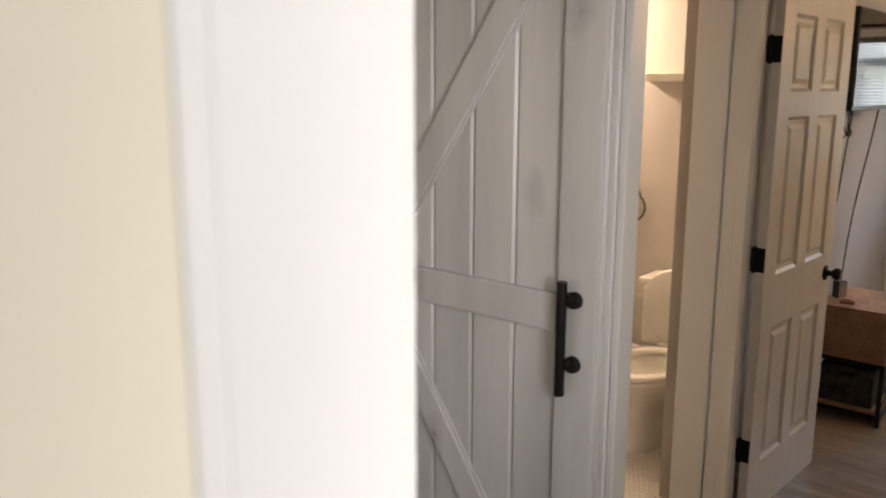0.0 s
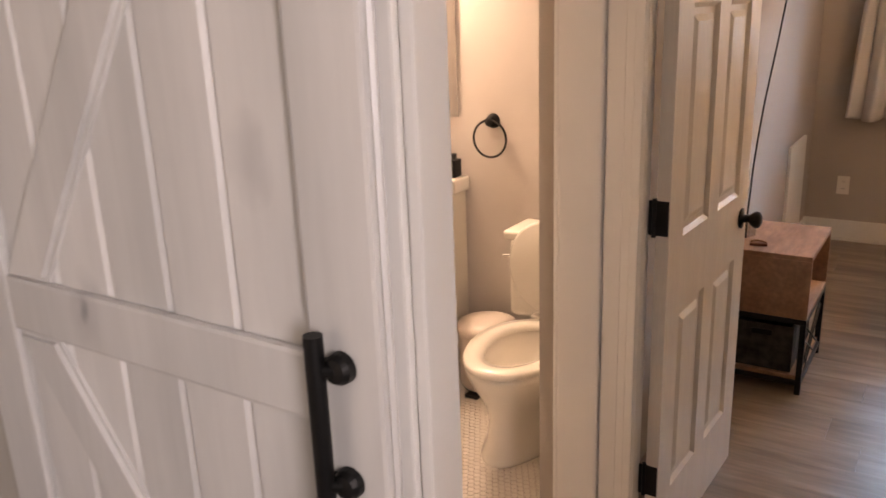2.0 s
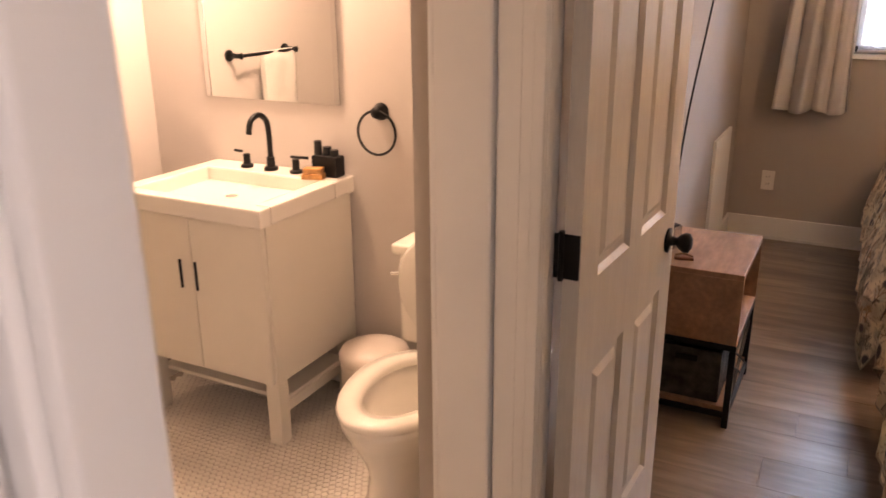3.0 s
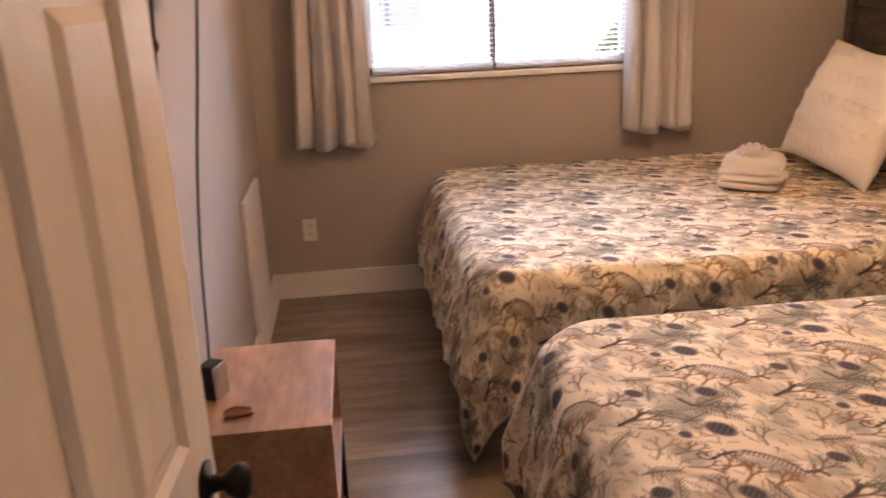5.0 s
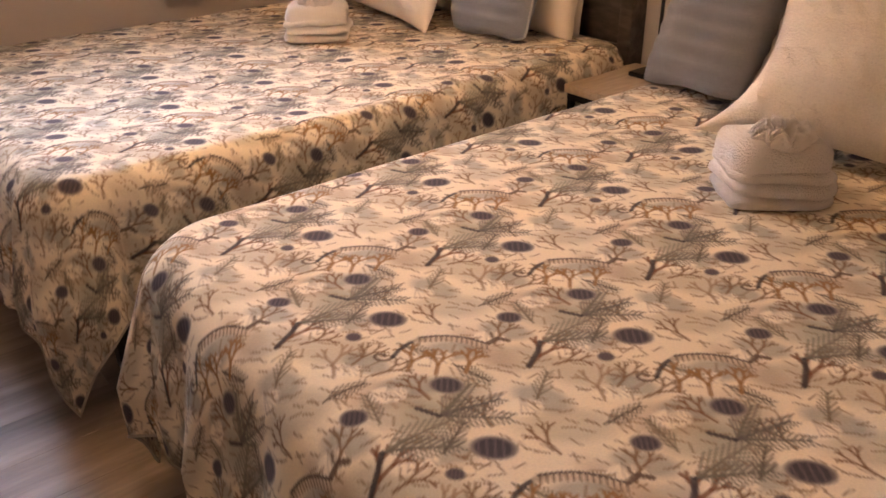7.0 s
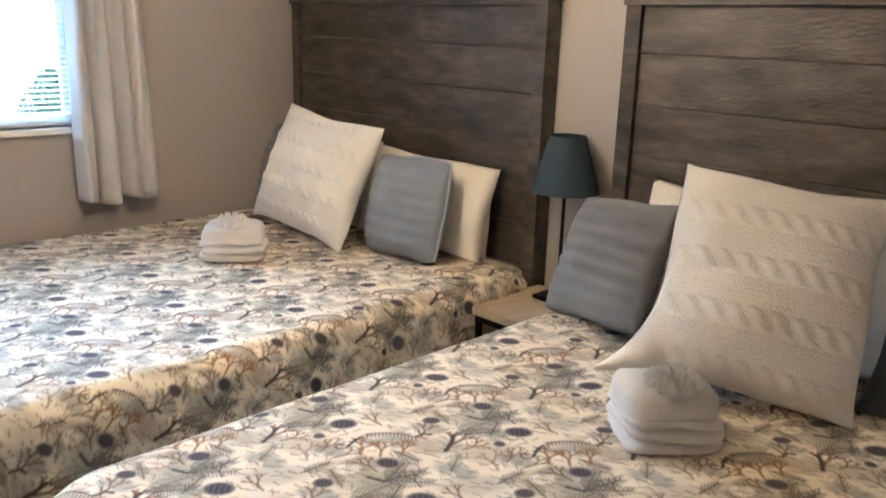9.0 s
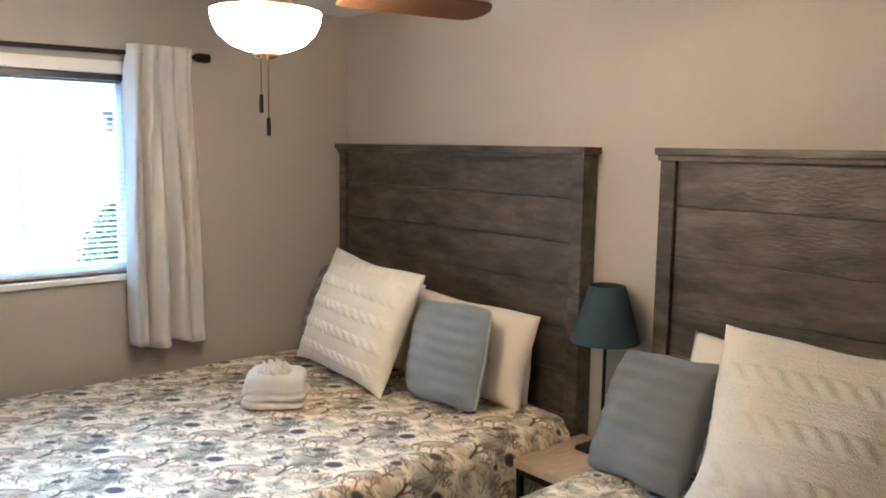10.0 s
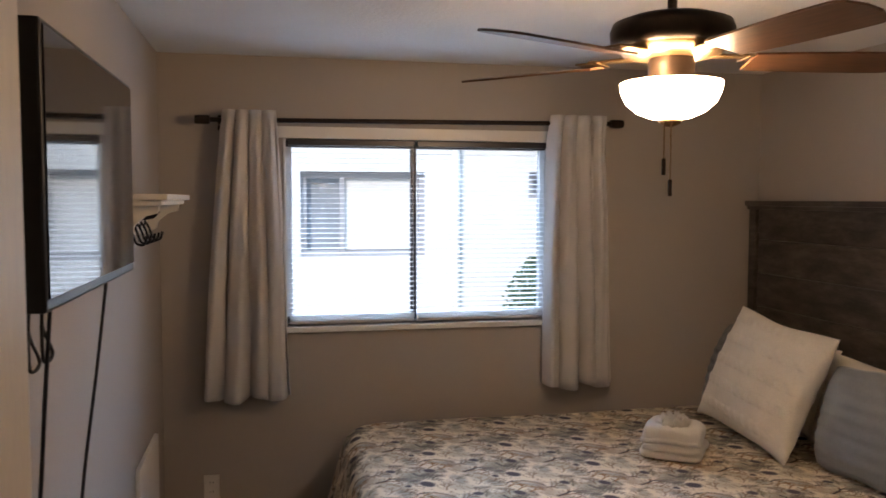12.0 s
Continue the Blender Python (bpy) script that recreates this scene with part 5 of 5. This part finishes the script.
va = thing("vanity_cabinet", (-1.0, 0.985, 0), "cream painted vanity cabinet on square legs", "vanity")
VW, VD = 0.62, 0.50
part("side_panel", box((-0.022, -VD + 0.02, 0.24), (0, 0, 0.80), 0.002), VANITY, va)
part("side_panel", box((-VW, -VD + 0.02, 0.24), (-VW + 0.022, 0, 0.80), 0.002), VANITY, va)
part("back_panel", box((-VW + 0.022, -0.012, 0.24), (-0.022, 0, 0.80)), VANITY, va)
part("bottom_panel", box((-VW + 0.022, -VD + 0.02, 0.24), (-0.022, -0.012, 0.258)), VANITY, va)
for x0 in (-VW + 0.004, -VW / 2 + 0.002):
    d = part("door", box((x0, -VD, 0.245), (x0 + VW / 2 - 0.006, -VD + 0.02, 0.795), 0.004), VANITY, va)
    part("door_pull", cyl((x0 + (VW / 2 - 0.04 if x0 < -0.4 else 0.03), -VD - 0.02, 0.55), (x0 + (VW / 2 - 0.04 if x0 < -0.4 else 0.03), -VD - 0.02, 0.65), 0.005, n=10), BLACK, d)
for x in (-0.055, -VW):
    for y in (-VD + 0.02, -0.055):
        part("leg", box((x, y, 0), (x + 0.055, y + 0.055, 0.24), 0.006), VANITY, va)
part("stretcher", box((-0.040, -VD + 0.075, 0.105), (-0.016, -0.055, 0.145), 0.003), VANITY, va)
part("stretcher", box((-VW + 0.016, -VD + 0.075, 0.105), (-VW + 0.040, -0.055, 0.145), 0.003), VANITY, va)
part("low_shelf", box((-VW + 0.02, -VD + 0.08, 0.146), (-0.02, -0.06, 0.16), 0.002), VANITY, va)
vt = thing("washbasin", (-1.0, 0.985, 0.801), "white moulded washbasin top with a shallow bowl", "washbasin")
bm = bmesh.new()
for lo, hi in (((-VW - 0.015, -0.11, 0), (0.015, 0.012, 0.062)), ((-VW - 0.015, -VD - 0.02, 0), (0.015, -VD + 0.035, 0.062)), ((-VW - 0.015, -VD + 0.035, 0), (-VW + 0.05, -0.11, 0.062)), ((-0.05, -VD + 0.035, 0), (0.015, -0.11, 0.062)), ((-VW + 0.05, -VD + 0.035, 0), (-0.05, -0.11, 0.012))):
    box(lo, hi, 0.008, bm)
part("basin", bm, PORCELAIN, vt)
part("drain", cyl((-VW / 2, -0.28, 0.012), (-VW / 2, -0.28, 0.016), 0.022), CHROME, vt)
fa = thing("basin_faucet", (-1.0 - VW / 2, 0.93, 0.863), "matt black gooseneck basin faucet", "faucet")
part("base", lathe([(0, 0), (0.026, 0), (0.026, 0.012), (0.016, 0.016), (0.015, 0.05), (0, 0.05)], 24), BLACK, fa)
part("spout", tube(smooth_path([(0, 0, 0.04), (0, 0, 0.13), (0, -0.01, 0.185), (0, -0.05, 0.212), (0, -0.095, 0.195), (0, -0.11, 0.15)]), 0.0105, n=14), BLACK, fa, smooth=True)
for s in (-1, 1):
    h2 = part("tap_base", lathe([(0, 0), (0.024, 0), (0.024, 0.010), (0.014, 0.014), (0.013, 0.05), (0, 0.052)], 24), BLACK, fa)
    h2.matrix_local = pose(s * 0.115, 0, 0)
    part("tap_lever", cyl((-0.02, 0, 0.058), (0.055 * s if s > 0 else -0.055, 0, 0.060), 0.0055, n=10), BLACK, h2)
sp = thing("soap_dish", (-1.085, 0.885, 0.863), "amber wrapped soaps in a small stack", "soap", rz=20)
part("soap", box((-0.04, -0.024, 0), (0.04, 0.024, 0.020), 0.006), SOAP, sp)
part("soap", box((-0.034, -0.022, 0.020), (0.036, 0.022, 0.040), 0.006), SOAP, sp)
hb = thing("toiletry_holder", (-1.055, 0.945, 0.863), "black toiletry holder with bottles", "holder")
part("tray", box((-0.06, -0.028, 0), (0.045, 0.03, 0.075), 0.005), BLACK, hb)
part("bottle", cyl((-0.048, 0.0, 0.0), (-0.048, 0.0, 0.125), 0.014, n=16), TVBLACK, hb)
part("bottle", cyl((-0.012, 0.006, 0.0), (-0.012, 0.006, 0.105), 0.016, n=16), TVBLACK, hb)
part("bottle", cyl((0.022, 0.0, 0.0), (0.022, 0.0, 0.098), 0.016, n=16), TVBLACK, hb)
mi = thing("wall_mirror", (-1.34, 0.998, 1.53), "frameless wall mirror with bright edges above the vanity", "mirror")
part("glass", box((-0.31, -0.006, -0.42), (0.31, 0, 0.42), 0.0), MIRROR, mi)
bm = bmesh.new()
for lo, hi in (((0.288, -0.0085, -0.42), (0.31, -0.0062, 0.42)), ((-0.31, -0.0085, -0.42), (-0.288, -0.0062, 0.42))):
    box(lo, hi, 0.001, bm)
part("bevel_strip", bm, CHROME, mi)
tr = thing("towel_ring", (-0.865, 1.0, 1.100), "matt black towel ring on the bathroom wall", "towel ring")
part("mount", lathe([(0, -0.045), (0.018, -0.042), (0.022, -0.03), (0.030, -0.008), (0.031, 0)], 24), BLACK, tr, smooth=True).matrix_local = pose(0, 0, 0, -90, 0, 0)
part("ring", tube([(0.076 * math.sin(a), -0.035, -0.070 - 0.076 * math.cos(a) + 0.0) for a in [2 * math.pi * i / 40 for i in range(40)]], 0.0048, closed=True, n=8), BLACK, tr, smooth=True)
bs = thing("bath_shelf", (-0.52, 1.0, 1.685), "white floating shelf above the toilet", "shelf")
part("board", box((-0.30, -0.17, 0), (0.29, 0, 0.036), 0.004), WHITEWOOD, bs)
tb = thing("trash_bin", (-0.80, 0.80, 0), "round pinkish white pedal bin", "bin")
BINM = mat("pinkish_white_enamel", (0.74, 0.66, 0.60), 0.3, vary=0.03, scale=5)
part("body", lathe([(0, 0.004), (0.100, 0.004), (0.118, 0.03), (0.122, 0.24), (0.124, 0.27), (0, 0.27)], 36), BINM, tb, smooth=True)
part("lid", lathe([(0.126, 0.262), (0.127, 0.278), (0.118, 0.296), (0.07, 0.312), (0, 0.317)], 36), BINM, tb, smooth=True)
part("pedal", box((-0.03, -0.150, 0.006), (0.03, -0.10, 0.020), 0.004), BLACK, tb)
part("base_ring", lathe([(0.104, 0.0), (0.106, 0.012), (0.10, 0.018)], 36), BLACK, tb)
bar = thing("towel_bar", (-1.95, 0.32, 1.21), "black towel bar on the bathroom side wall", "towel bar")
part("bar", cyl((0.07, -0.21, 0), (0.07, 0.21, 0), 0.008), BLACK, bar)
for y in (-0.20, 0.20):
    part("post", lathe([(0.026, 0), (0.026, 0.008), (0.012, 0.014), (0.011, 0.07), (0.016, 0.075), (0, 0.085)], 20), BLACK, bar).matrix_local = pose(0, y, 0, 0, 90, 0)
htw = thing("hanging_towel", (-1.88, 0.26, 1.21), "white hand towel folded over the towel bar", "towel")
part("cloth", sheet([i / 16 for i in range(17)], [i / 24 for i in range(25)], lambda u, v: (0.014 * math.cos(math.pi * min(1, max(0, (v - 0.45) / 0.1))) + 0.004 * math.sin(9 * u + 5 * v), 0.22 * u - 0.11, 0.012 - abs(v - 0.5) * 0.72)), TOWEL, htw, smooth=True).modifiers.new("thick", 'SOLIDIFY').thickness = 0.010
vl = thing("vanity_light", (-1.30, 1.0, 1.98), "small wall light above the mirror with a glass globe", "light fixture")
part("back_plate", box((-0.10, -0.02, -0.05), (0.10, 0, 0.05), 0.005), BLACK, vl)
part("arm", cyl((0, -0.02, 0.06), (0, -0.14, 0.10), 0.008), BLACK, vl)

# ---------- floors ----------
sub = part("floor", box((-3.3, -5.1, -0.12), (XR + 0.12, YW + 0.16, -0.006)), GROUT)
tagged(sub, "grey oak vinyl plank floor", "floor", kind="structure")
rnd = random.Random(21)
PW, PL = 0.182, 1.22
plank_me = None
y = -5.0
row = 0
while y < YW:
    off = rnd.random() * PL
    xa, xb = (-3.2, 2.4) if y + PW < -1.0 else (-0.05, XR)
    if xa > -1:
        xa = -0.06
    x = xa - off
    while x < xb:
        a, b = max(x, xa), min(x + PL, xb)
        if b - a > 0.02:
            if b - a > PL - 0.01:
                if plank_me is None:
                    s = part("plank", box((0.0003, 0.0003, -0.006), (PL - 0.0003, PW - 0.0003, 0.0), 0.0007, seg=1), PLANK, sub)
                    plank_me = s.data
                else:
                    s = new("plank", plank_me)
                    s.parent = sub
            else:
                s = part("plank", box((0.0003, 0.0003, -0.006), (b - a - 0.0003, PW - 0.0003, 0.0), 0.0007, seg=1), PLANK, sub)
            s.location = (a, y, 0.0)
        x += PL
    y += PW
    row += 1

# bathroom mosaic: six-sided tiles, set a little above the plank level
bath_floor = part("floor_bath", box((-1.95, -1.045, -0.006), (-0.062, 1.0, 0.0035)), GROUT)
tagged(bath_floor, "small six-sided white mosaic tile floor", "floor", kind="structure")
TR = 0.0122
hexv = [(TR * math.cos(radians(60 * k + 30)), TR * math.sin(radians(60 * k + 30))) for k in range(6)]
verts, faces, tile_me, count = [], [], None, 0
px, py = 0.0240, 0.0208
for j in range(int(2.02 / py)):
    for i in range(int(1.87 / px)):
        x = -1.935 + i * px + (px / 2 if j % 2 else 0)
        yy = -1.03 + j * py
        if -0.80 < x < -0.45 and -0.02 < yy < 0.36 and count < 290:
            if tile_me is None:
                bm = bmesh.new()
                t0 = [bm.verts.new((a, b, 0.003)) for a, b in hexv]
                b0 = [bm.verts.new((a, b, 0.0)) for a, b in hexv]
                bm.faces.new(t0)
                for k in range(6):
                    bm.faces.new((b0[k], b0[(k + 1) % 6], t0[(k + 1) % 6], t0[k]))
                s = part("tile", bm, TILE, bath_floor)
                tile_me = s.data
            else:
                s = new("tile", tile_me)
                s.parent = bath_floor
            s.location = (x, yy, 0.0035)
            count += 1
        elif x > -1.7:
            k0 = len(verts)
            verts += [(x + a, yy + b, 0.0065) for a, b in hexv] + [(x + a, yy + b, 0.0035) for a, b in hexv]
            faces.append(tuple(range(k0, k0 + 6)))
            faces += [(k0 + 6 + k, k0 + 6 + (k + 1) % 6, k0 + (k + 1) % 6, k0 + k) for k in range(6)]
me = bpy.data.meshes.new("tiles")
me.from_pydata(verts, [], faces)
me.materials.append(TILE)
rest = new("tiles", me)
rest.parent = bath_floor
tagged(rest, kind="stuff")
